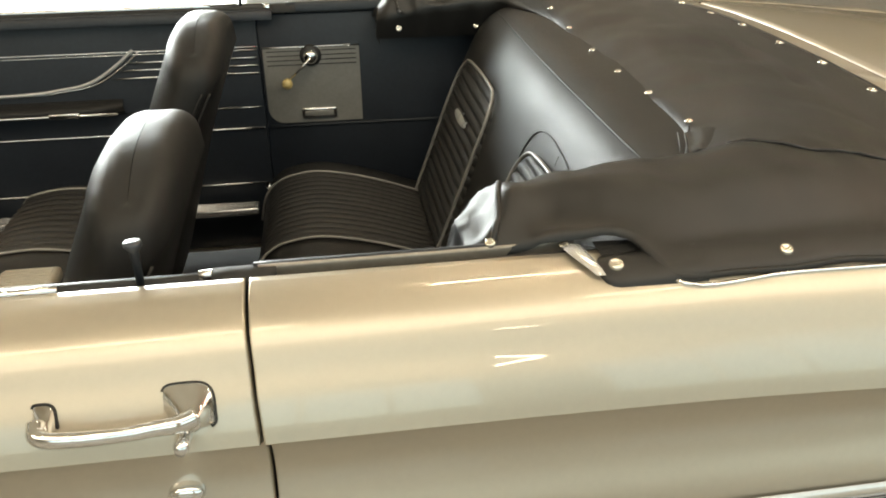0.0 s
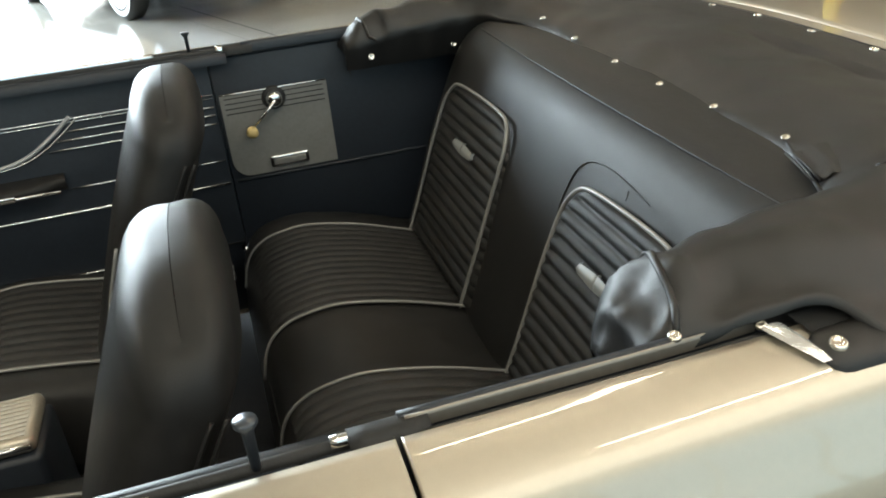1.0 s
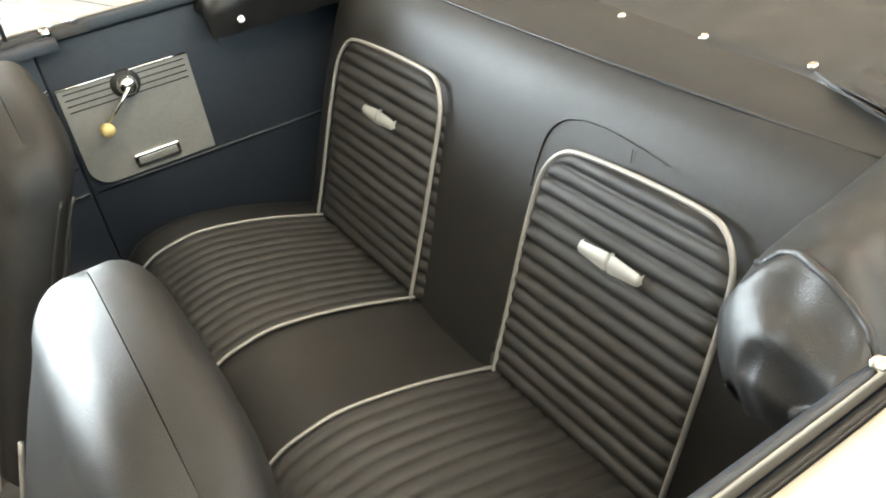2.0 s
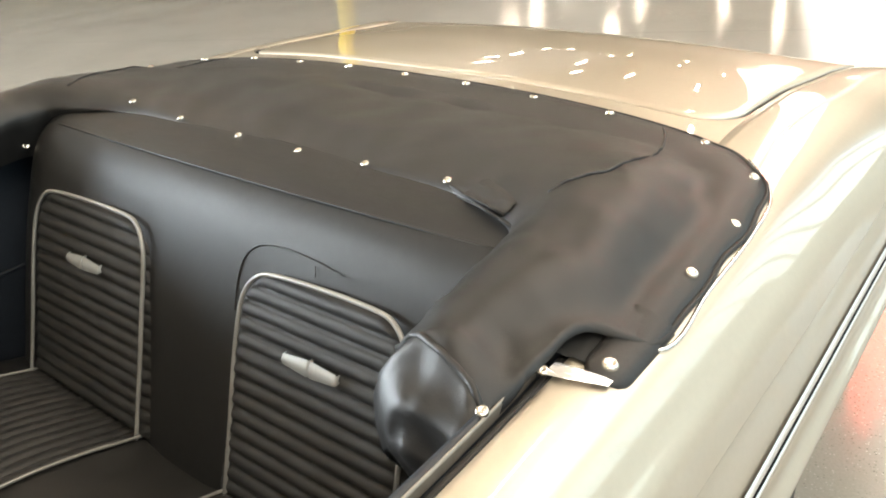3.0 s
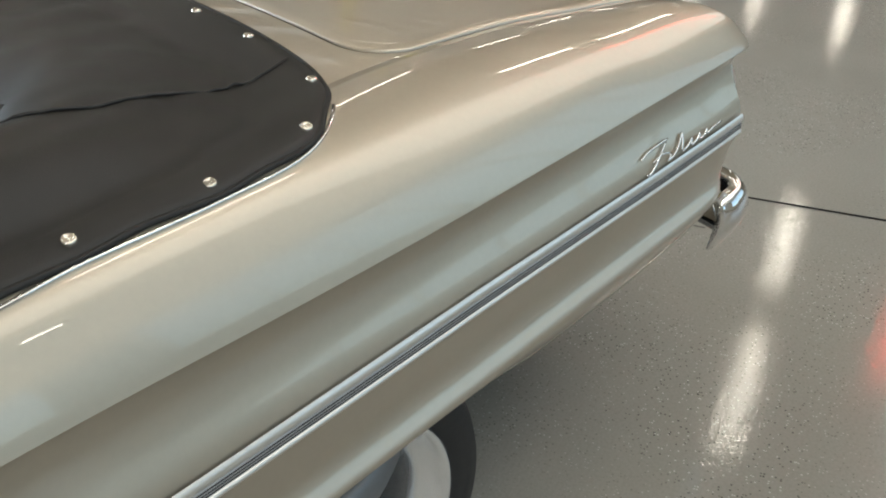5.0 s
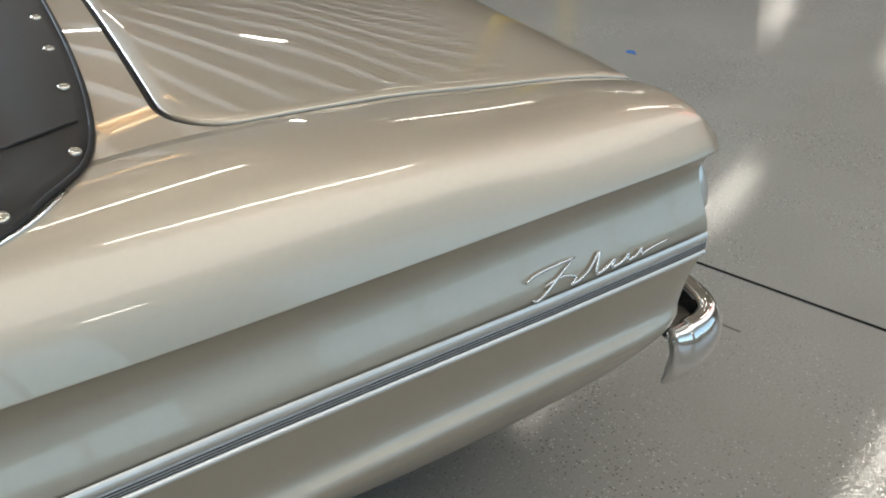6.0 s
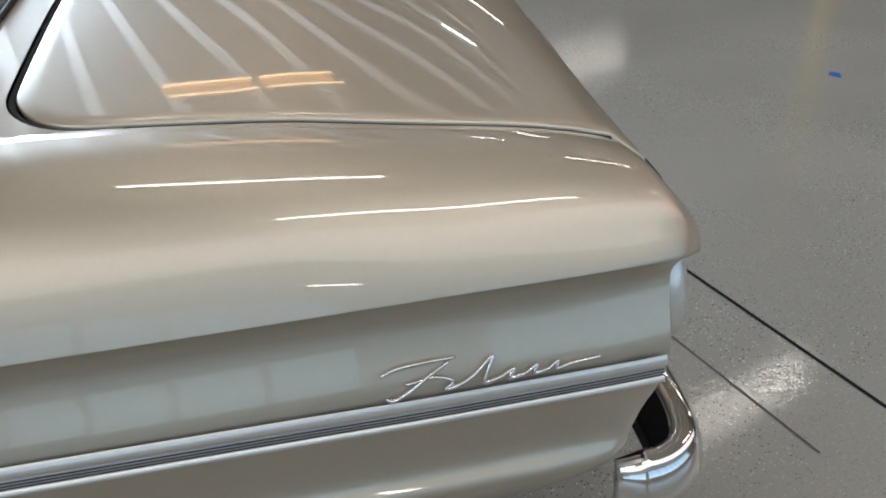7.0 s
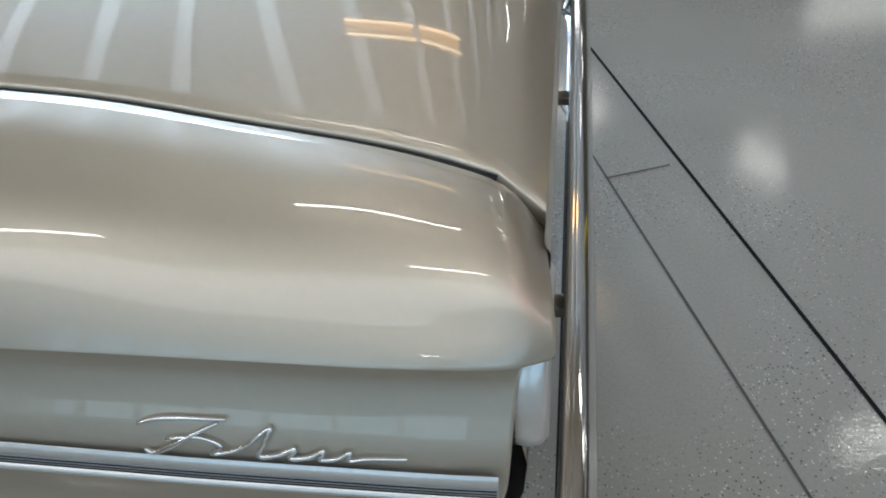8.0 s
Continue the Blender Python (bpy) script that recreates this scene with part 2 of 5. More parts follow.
def tube(path, r, sides=8, bm=None, close=False, flat=1.0):
    """A round cord along a line of points."""
    bm = bm or bmesh.new()
    path = [Vector(q) for q in path]
    rows = []
    side = None
    for i, q in enumerate(path):
        a, b = path[max(i - 1, 0)], path[min(i + 1, len(path) - 1)]
        if close:
            a, b = path[i - 1], path[(i + 1) % len(path)]
        t = (b - a).normalized()
        if side is None:
            side = t.cross(Vector((0, 0, 1)) if abs(t.z) < 0.9 else Vector((1, 0, 0)))
        side = (side - t * side.dot(t)).normalized()
        up = t.cross(side)
        rr = r(i / max(1, len(path) - 1)) if callable(r) else r
        rows.append([q + side * math.cos(k * math.tau / sides) * rr + up * math.sin(k * math.tau / sides) * rr * flat for k in range(sides)])
    if not close:
        rows = [[sum(rows[0], Vector()) / sides] * sides, *rows, [sum(rows[-1], Vector()) / sides] * sides]
    grid(rows, close_u=close, close_v=True, bm=bm)
    return bm


def lathe(profile, n=40, axis="y", bm=None):
    """A turned shape from (radius, along) pairs."""
    rows = []
    for r, h in profile:
        ring = []
        for k in range(n):
            a = k * math.tau / n
            c, s = r * math.cos(a), r * math.sin(a)
            ring.append({"x": (h, c, s), "y": (c, h, s), "z": (c, s, h)}[axis])
        rows.append(ring)
    return grid(rows, close_v=True, bm=bm)


def box(x0, x1, y0, y1, z0, z1, bevel=0.0, bm=None, seg=2):
    bm2 = bmesh.new()
    bmesh.ops.create_cube(bm2, size=1.0)
    for v in bm2.verts:
        v.co = ((x0 + x1) / 2 + v.co.x * (x1 - x0), (y0 + y1) / 2 + v.co.y * (y1 - y0), (z0 + z1) / 2 + v.co.z * (z1 - z0))
    if bevel:
        bmesh.ops.bevel(bm2, geom=bm2.edges[:], offset=bevel, segments=seg, profile=0.5, affect="EDGES")
    if bm is None:
        return bm2
    me = bpy.data.meshes.new("tmp")
    bm2.to_mesh(me)
    bm2.free()
    bm.from_mesh(me)
    bpy.data.meshes.remove(me)
    return bm


# ---------------------------------------------------------------- the hall
EAST = 44.0


def hall():
    tagged(part("floor", box(-11, EAST, -9, 12, -0.2, 0.0), FLOOR, smooth=False), "grey epoxy floor with black and white flakes", "floor", kind="structure")
    # cut joints: dark filled grooves that stand a hair above the slab
    dx, dy = 0.3136, -0.9496
    for i, (px, py, s0, s1) in enumerate(((2.2, 0.853, -7.7, 7.7), (2.2, 0.115, -7.7, 0.70), (5.9, 0.0, -8.4, 8.4))):
        bm = bmesh.new()
        w = (0.0055, 0.0034, 0.003)[i]
        q = [(px + dx * s + k * w * 0.95, py + dy * s + k * w * 0.31, 0.0015) for s, k in ((s0, -1), (s0, 1), (s1, 1), (s1, -1))]
        bm.faces.new([bm.verts.new(c) for c in q])
        tagged(part("floor_joint", bm, (BLACKLINE, JOINT, JOINT)[i], smooth=False), "narrow dark saw-cut joint in the concrete floor", "joint", kind="structure")
    bm = bmesh.new()
    w = 0.003
    q = [(2.028 + 0.924 * s + k * w * 0.38, 0.625 + 0.381 * s - k * w * 0.95, 0.0015) for s, k in ((0, -1), (0, 1), (0.20, 1), (0.20, -1))]
    bm.faces.new([bm.verts.new(c) for c in q])
    tagged(part("floor_joint", bm, JOINT, smooth=False), "short cross joint between two floor joints", "joint", kind="structure")
    t = 0.25
    H = 5.6
    bm = box(-11 - t, EAST + t, -9 - t, -9, 5.45, H)
    box(-11 - t, EAST + t, -9 - t, -9, 0, 1.3, bm=bm)
    box(-11 - t, -9.29, -9 - t, -9, 1.3, 5.45, bm=bm)
    box(-1.3, 0.2, -9 - t, -9, 1.3, 5.45, bm=bm)
    box(13.69, EAST + t, -9 - t, -9, 1.3, 5.45, bm=bm)
    tagged(part("wall_south", bm, WALL, smooth=False), "tan hall wall with two long tall windows", "wall", kind="structure")
    for i, (x0, x1) in enumerate(((-9.29, -1.3), (0.2, 13.69))):
        n = round((x1 - x0) / 1.2)
        bm = box(x0, x1, -9.20, -9.10, 1.3, 1.36)
        box(x0, x1, -9.20, -9.10, 5.39, 5.45, bm=bm)
        for k in range(n + 1):
            x = x0 + (x1 - x0) * k / n
            w = 0.035
            box(max(x0, x - w), min(x1, x + w), -9.21, -9.09, 1.36, 5.39, bm=bm)
        ob = part("window_%d" % (i + 1), bm, STEEL, smooth=False)
        ob.matrix_world = HALL
        tagged(ob, "grey steel window frame with upright mullions", "window", kind="structure")
    tagged(part("wall_east", box(EAST, EAST + t, -9, 12, 0, H), WALL, smooth=False), "plain tan painted hall wall", "wall", kind="structure")
    tagged(part("wall_west", box(-11 - t, -11, -9, 12, 0, H), WALL, smooth=False), "plain tan painted hall wall", "wall", kind="structure")
    bm = box(-11, -4.65, 12, 12 + t, 0, H)
    box(2.65, EAST, 12, 12 + t, 0, H, bm=bm)
    box(-4.65, 2.65, 12, 12 + t, 4.4, H, bm=bm)
    tagged(part("wall_north", bm, WALL, smooth=False), "tan hall wall with a wide open vehicle doorway", "wall", kind="structure")
    tagged(part("ground", box(-40, 40, 12 + t, 60, -0.22, -0.02), mat("yard_concrete", (0.55, 0.54, 0.5), 0.9, vary=0.1, scale=2), smooth=False),
           "sunlit pale concrete yard outside the doorway", "ground", kind="structure")
    tagged(part("backdrop", box(-40, 40, 60, 60.2, -0.2, 12), OUTSIDE, smooth=False), "bright hazy distance outside", "backdrop", kind="structure")
    bm = box(-11 - t, EAST + t, 2.9, 12 + t, H, H + 0.15)
    box(-11 - t, EAST + t, -2.5, 2.9, H, H + 0.15, bm=bm)
    box(-11 - t, EAST + t, -9 - t, -2.5, H, H + 0.15, bm=bm)
    for k in range(60):
        x = -10.16 + k * 0.90
        box(x - 0.09, x + 0.09, 3.2, 12, H - 0.10, H - 0.03, bm=bm)
        box(x - 0.02, x + 0.02, 3.2, 12, H - 0.03, H, bm=bm)
    # added glowing band, out of view, to whiten the car's near shoulder
    box(-11, EAST, -5.6, -2.75, H - 0.10, H - 0.03, bm=bm)
    for y in (-2.4, 3.0):
        box(-11, EAST, y - 0.1, y + 0.1, H - 0.45, H - 0.10, bm=bm)
    roof = part("ceiling", bm, ROOF, smooth=False)
    roof.data.materials.append(STRIP)
    roof.data.materials.append(STEEL)
    roof.data.materials.append(mat("pale_roof_lining", (0.46, 0.385, 0.29), 0.7, vary=0.08, scale=3, bump=0.3, bump_scale=20))
    roof.data.materials.append(mat("white_roof_lining", (0.84, 0.82, 0.77), 0.7, vary=0.06, scale=3, bump=0.3, bump_scale=20))
    roof.data.materials.append(GLOWBAND)
    for f in roof.data.polygons:
        f.material_index = (4 if f.center.y < -2.6 else 3 if f.center.y < 2.8 else 0) if f.center.z > H - 0.005 else ((5 if f.center.y < -2.6 else 1) if f.area > 1.0 and f.center.z < H - 0.09 and f.center.z > H - 0.11 and f.normal.z < -0.5 else 2)
    tagged(roof, "brown roof deck with translucent daylight strips beyond a beam and an added glowing band", "ceiling", kind="structure")


hall()
for ob in bpy.data.objects:
    if ob.name in ("floor", "wall_south", "wall_east", "wall_west", "wall_north", "ground", "backdrop", "ceiling"):
        ob.matrix_world = HALL


def strip_light():
    """A long fitting with a bowed diffuser, hung on two rods."""
    e = empty("strip_light")
    part("housing", box(-0.98, 0.98, -0.05, 0.05, 0.022, 0.075, 0.008), STEEL, e)
    rows = [[(x, 0.038 * math.cos(a), 0.022 - 0.022 * math.sin(a)) for a in [math.pi * k / 8 for k in range(9)]] for x in (-0.955, -0.95, 0.95, 0.955)]
    part("diffuser", grid(rows), LAMP, e, "glowing white diffuser")
    for x in (-0.7, 0.7):
        bm = lathe([(0.004, 0.07), (0.004, 0.86)], 6, "z")
        bmesh.ops.translate(bm, verts=bm.verts, vec=(x, 0, 0))
        part("rod", bm, STEEL, e)
    return tagged(e, "lit white strip lamp hung under the roof", "ceiling light", group="ceiling strip lights")


first = strip_light()
first.matrix_world = HALL @ pose(1.85, 0.65, 4.75)
LAMP_ROWS = ((0.65, (-8.2,)), (-1.8, (-7.9, -4.8, -1.75, 2.05)), (-1.2, (6.7, 9.7)), (1.95, (6.3,)), (2.25, (10.9,)), (5.7, (-6.0, -2.9)),
             (10.6, (11.0,)), (11.3, (-5.5, -2.4)), (-1.1, (19.4,)), (0.9, (20.6,)), (2.3, (19.5,)),
             (-1.8, (27.0,)), (0.0, (30.2, 38.0)), (3.1, (24.8, 32.0, 40.0)), (5.4, (20.6,)), (6.6, (25.7, 29.2, 35.0, 41.0)))
for y, xs in LAMP_ROWS:
    for x in xs:
        copy_thing(first, HALL @ pose(x, y, 4.75))
for x, y, turn, size in ((6.9, 6.35, -76, 0.42), (4.9, 9.0, -60, 1.0)):
    copy_thing(first, HALL @ pose(x, y, 4.75) @ Matrix.Rotation(radians(turn), 4, "Z") @ Matrix.Scale(size, 4, (1, 0, 0)))
copy_thing(first, HALL @ pose(-0.3, -6.45, 4.75) @ Matrix.Scale(0.26, 4, (1, 0, 0)))


def warm_light():
    """A twin-tube trough with an amber lit reflector."""
    e = empty("trough_light")
    rows = [[(x, 0.20 * math.sin(a), 0.02 + 0.10 * math.cos(a)) for a in [math.pi * (k / 12 - 0.5) for k in range(13)]] for x in (-0.45, 0.45)]
    part("reflector", grid(rows), AMBER, e, "amber lit reflector")
    for y in (-0.15, 0.15):
        bm = lathe([(0.0, -0.44), (0.014, -0.44), (0.014, 0.44), (0.0, 0.44)], 10, "x")
        bmesh.ops.translate(bm, verts=bm.verts, vec=(0, y, 0.02))
        part("tube", bm, WARM, e)
    part("stem", lathe([(0.01, 0.10), (0.01, 0.86)], 6, "z"), STEEL, e)
    return tagged(e, "twin-tube ceiling lamp with an amber reflector", "ceiling light", group="amber ceiling lights")


trough = warm_light()
trough.matrix_world = HALL @ pose(2.62, 4.25, 4.75)
for x in (-3.4, -2.4, 3.6):
    copy_thing(trough, HALL @ pose(x, 4.25, 4.75))


def posts():
    e = empty("yellow_post", (7.6, 6.9, 0))
    part("column", lathe([(0.0, 0), (0.11, 0), (0.11, 5.5), (0.0, 5.5)], 20, "z"), YELLOW, e)
    part("base_plate", box(-0.2, 0.2, -0.2, 0.2, 0, 0.025, 0.004), STEEL, e)
    tagged(e, "yellow painted round steel roof post", "post")
    e = empty("steel_post", (8.3, 0.03, 0))
    part("column", box(-0.09, 0.09, -0.09, 0.09, 0, 5.2, 0.01), STEEL, e)
    part("base_plate", box(-0.2, 0.2, -0.2, 0.2, 0, 0.025, 0.004), STEEL, e)
    tagged(e, "grey square steel roof post", "post")
    e = empty("red_lamp", (8.3, 0.03, 3.0))
    part("backplate", box(-0.10, -0.09, -0.10, 0.10, 0.0, 2.2, 0.003), STEEL, e)
    for z0, z1 in ((0.15, 0.55), (0.75, 2.05)):
        part("red_tube", box(-0.16, -0.10, -0.036, 0.036, z0, z1, 0.02), REDLAMP, e)
    tagged(e, "glowing red upright lamp on a steel post", "lamp")


posts()
bm = bmesh.new()
bmesh.ops.create_circle(bm, cap_ends=True, radius=0.036, segments=9)
for v in bm.verts:
    v.co.x *= 0.55 + 0.3 * math.sin(v.co.y * 110)
    v.co.z = 0.003
tape = part("tape_scrap", bm, BLUETAPE, smooth=False, loc=(3.63, 1.263, 0))
tagged(tape, "small scrap of blue tape on the floor", "tape")


# ---------------------------------------------------------------- the convertible: x runs to its tail, y to its far side
car = empty("convertible_car")
tagged(car, "champagne metallic two-door convertible with black vinyl interior, top folded", "car")
FAR = 0.03      # the far flank stands this much higher than the near one

ST = [-2.75, -2.4, -1.6, -0.6, 0.2, 0.5, 0.8, 1.13, 1.4, 1.6, 1.72, 1.8, 1.86, 1.895]
PROFILE = [     # half width and height of the flank's lines, station by station
    ([.60, .70, .745, .766, .766, .755, .70, .658, .655, .668, .678, .69, .70, .71], [.90, .955, .975, .982, .982, .978, .972, .966, .946, .922, .908, .896, .879, .840]),
    ([.66, .745, .785, .800, .800, .795, .765, .725, .72, .728, .735, .742, .75, .755], [.893, .948, .970, .975, .975, .974, .970, .962, .943, .920, .910, .898, .883, .842]),
    ([.70, .785, .825, .838, .838, .836, .82, .795, .79, .79, .79, .79, .79, .79], [.88, .935, .952, .957, .957, .956, .950, .938, .924, .906, .899, .891, .878, .842]),
    ([.725, .815, .85, .863, .863, .863, .855, .84, .836, .833, .830, .828, .825, .818], [.86, .905, .918, .922, .922, .920, .913, .903, .895, .882, .879, .875, .865, .838]),
    ([.746, .835, .870, .881, .8815, .8815, .878, .869, .865, .861, .859, .856, .850, .840], [.848, .885, .892, .895, .895, .891, .879, .866, .861, .856, .853, .850, .843, .828]),
    ([.76, .848, .883, .894, .895, .895, .893, .887, .885, .883, .882, .879, .870, .850], [.839, .861, .863, .862, .861, .857, .843, .831, .829, .828, .827, .826, .822, .812]),
    ([.757, .846, .881, .892, .893, .893, .891, .885, .883, .881, .880, .877, .868, .849], [.834, .855, .857, .856, .855, .851, .837, .825, .823, .822, .821, .819, .813, .802]),
    ([.732, .820, .855, .866, .867, .867, .866, .860, .857, .855, .854, .853, .850, .842], [.816, .836, .839, .838, .837, .833, .819, .806, .804, .803, .802, .801, .799, .794]),
    ([.721, .810, .845, .856, .857, .857, .856, .851, .848, .846, .845, .842, .839, .836], [.775, .793, .796, .797, .797, .793, .783, .772, .770, .770, .770, .771, .772, .772]),
    ([.728, .816, .852, .863, .864, .864, .863, .860, .858, .857, .856, .854, .852, .850], [.738, .751, .753, .754, .754, .752, .746, .740, .738, .738, .738, .738, .738, .738]),
    ([.745, .836, .872, .883, .884, .884, .883, .881, .879, .878, .877, .876, .874, .872], [.695, .698, .70, .70, .70, .70, .698, .696, .695, .695, .695, .695, .695, .695]),
    ([.747, .838, .874, .885, .886, .886, .885, .883, .881, .880, .879, .878, .876, .874], [.645, .645, .645, .645, .645, .645, .645, .645, .645, .645, .645, .645, .645, .645]),
    ([.738, .829, .865, .876, .877, .877, .876, .875, .874, .873, .872, .871, .869, .865], [.59, .585, .585, .585, .585, .585, .584, .586, .586, .586, .586, .586, .586, .586]),
    ([.742, .833, .869, .880, .881, .881, .880, .879, .878, .877, .876, .875, .872, .866], [.556, .550, .548, .548, .548, .548, .547, .547, .548, .549, .549, .549, .549, .549]),
    ([.758, .850, .886, .897, .898, .898, .897, .896, .895, .894, .893, .890, .884, .874], [.530, .520, .518, .518, .518, .518, .518, .518, .518, .519, .520, .520, .521, .522]),
]
LOW_X = [-2.75, -2.5, -2.36, -2.3, -2.15, -1.98, -1.8, -1.66, -1.60, -1.5, 0.40, 0.46, 0.54, 0.65, 0.8, 0.95, 1.08, 1.16, 1.25, 1.5, 1.7, 1.85, 1.895]
LOW_Z = [.45, .40, .36, .42, .465, .475, .465, .42, .30, .25, .25, .32, .42, .452, .466, .455, .435, .405, .375, .36, .375, .40, .41]
TAIL = [-.012, -.009, -.005, -.002, .001, .002, .000, -.016, -.029, -.033, -.036, -.040, -.058, -.072, -.086, -.112, -.138]


def flank_row(x):
    """The flank's section at x, from the belt down to the sill: smooth points (half width, height)."""
    pts = [(spline(ST, ys, x), spline(ST, zs, x)) for ys, zs in PROFILE]
    low = spline(LOW_X, LOW_Z, x)
    y14, z14 = pts[-1]
    k = 0.035 + 0.11 * max(0, min(1, (0.52 - low) / 0.27))
    pts.append((y14 - k * 0.45, z14 + (low - z14) * 0.55))
    pts.append((y14 - k, low))
    line = catmull([(0, y, z) for y, z in pts], 4)
    return [(q.y, q.z) for q in line]


def flank_point(x, z, side=-1, out=0.0):
    """The flank's outer skin at x and height z."""
    row = flank_row(x)
    y = row[-1][0]
    for (ya, za), (yb, zb) in zip(row[:-1], row[1:]):
        if zb <= z <= za:
            y = ya + (yb - ya) * (za - z) / max(1e-6, za - zb)
            break
    return Vector((x, side * (y + out), z + (FAR if side > 0 else 0)))


def shut_lean(x, z):
    """The door's rear shut line runs back as it drops."""
    return max(0.0, 1 - abs(x - 0.008) / 0.15) * max(-0.009, min(0.003, 0.075 * (0.86 - z)))


def flank(name, x0, x1, n, side, label, close_tail=False):
    rows = []
    lift = FAR if side > 0 else 0.0
    steps = [i / n for i in range(n + 1)]
    steps = [steps[0], 0.06 / n, *steps[1:-1], 1 - 0.06 / n, steps[-1]]
    for s in steps:
        if close_tail:
            s = 1 - (1 - s) ** 1.35
        x = x0 + (x1 - x0) * s
        line = flank_row(x)
        row = []
        for j, (y, z) in enumerate(line):
            px = x + shut_lean(x, z)
            if close_tail:
                k = max(0.0, (x - 1.55) / (x1 - 1.55)) ** 2
                px += k * spline(range(17), TAIL, j / 4)
                round_off = max(0.0, (x - 1.845) / 0.05) ** 2      # the blunt tip of the fender
                y -= 0.011 * round_off * max(0.0, 1 - abs(j / 4 - 5) / 2.6)
                z -= 0.005 * round_off * max(0.0, 1 - abs(j / 4 - 4) / 2.5)
            row.append((px, side * y, z + lift))
        # a turned-in flange along the belt and along the sill
        row.insert(0, (row[0][0], row[0][1] - side * (0.001 if close_tail and x > 1.1 else 0.006), row[0][2] - 0.018))
        row.append((row[-1][0], row[-1][1] - side * 0.03, row[-1][2] + 0.004))
        rows.append(row)
    def flange(row, d, inward):
        return [(px + d, py - side * inward, pz - (0.004 if pz > 0.9 else 0)) for px, py, pz in row]
    if close_tail:
        last = rows[-1]
        for d, inward, drop in ((0.0035, 0.006, 0.003), (0.003, 0.014, 0.008), (-0.003, 0.025, 0.014), (-0.030, 0.045, 0.022)):
            rows.append([(px + d, py - side * inward, pz - (drop if pz > 0.80 else drop * 0.2)) for px, py, pz in last])
        rows.insert(0, flange(rows[0], 0.0, 0.03))
    else:
        rows.insert(0, flange(rows[0], 0.0, 0.03))
        rows.append(flange(rows[-1], 0.0, 0.03))
    return part(name, grid(rows), PAINT, car, label)


GAP = 0.0026
door_near = flank("door", -1.13, 0.008 - GAP, 34, -1, "long champagne door with chrome pull handle")
quarter_near = flank("quarter_panel", 0.008 + GAP, 1.895, 70, -1, "champagne rear quarter panel with a deep shoulder crease", True)
flank("front_fender", -2.75, -1.13 - 2 * GAP, 26, -1, "champagne front fender")
door_far = flank("door", -1.13, 0.008 - GAP, 24, 1, "long champagne door, far side")
quarter_far = flank("quarter_panel", 0.008 + GAP, 1.895, 60, 1, "champagne rear quarter panel, far side", True)
flank("front_fender", -2.75, -1.13 - 2 * GAP, 20, 1, "champagne front fender, far side")

# plain nose that closes the front end
rows = []
for k in range(25):
    v = k / 12 - 1
    row = []
    for y, z in flank_row(-2.75):
        row.append((-2.75 - 0.05 * (1 - v * v), y * v, z + FAR * (v + 1) / 2))
    rows.append([(-2.74, row[0][1], row[0][2])] + row)
part("nose_panel", grid(rows), PAINT, car, "champagne nose panel")

# dark structure behind the panel gaps, pan and inner shell
for x0, x1, y0, y1 in ((-0.02, 0.04, -0.815, -0.765), (-1.16, -1.10, -0.80, -0.765), (-0.02, 0.04, 0.765, 0.815), (-1.16, -1.10, 0.765, 0.80)):
    part("door_pillar", box(x0, x1, y0, y1, 0.28, 0.94), UNDER, car, smooth=False)
bm = box(-2.6, 1.80, -0.62, 0.62, 0.20, 0.235)
box(-1.55, 0.40, -0.78, 0.78, 0.22, 0.25, bm=bm)
box(1.20, 1.80, -0.66, 0.66, 0.36, 0.46, bm=bm)
box(0.42, 1.20, -0.60, 0.60, 0.24, 0.60, bm=bm)
part("underbody", bm, UNDER, car, smooth=False)
for side in (-1, 1):
    rows = [[(0.80 + 0.40 * math.cos(a), side * y, 0.30 + 0.36 * math.sin(a)) for y in (0.58, 0.82)] for a in [math.pi * (0.16 + 0.68 * k / 20) for k in range(21)]]
    part("wheel_house", grid(rows), UNDER, car)


def deck_z(x, y):
    """The boot lid's crown, joined to the flanks' upper edges."""
    edge = spline(ST, PROFILE[0][1], x)
    mid = spline([0.6, 1.13, 1.4, 1.6, 1.75, 1.82, 1.860, 1.888], [1.002, .998, .979, .955, .932, .911, .888, .842], x)
    ye = spline(ST, PROFILE[0][0], x)
    k = min(1.0, abs(y) / ye)
    return mid + (edge - mid) * k ** 2.3 + FAR * 0.5 * (y / 0.66 + 1)


def lid_outline(inset, n=14):
    """The lid's edge in plan: rounded front corners, straight tail."""
    x0, x1, r = 1.130 + inset, 1.886, 0.095
    out = []
    for k in range(n + 1):                                # near side, tail to front
        x = x1 - (x1 - x0 - r) * k / n
        out.append((x, -spline(ST, PROFILE[0][0], x) + 0.0105 + inset))
    yc = -spline(ST, PROFILE[0][0], x0 + r) + 0.0105 + inset
    for k in range(1, 10):
        a = k * math.pi / 20
        out.append((x0 + r - r * math.sin(a), yc + r - r * math.cos(a)))
    for k in range(0, 33):
        out.append((x0, yc + r + (-2 * (yc + r)) * k / 32))
    return out + [(x, -y) for x, y in reversed(out[:n + 10])]


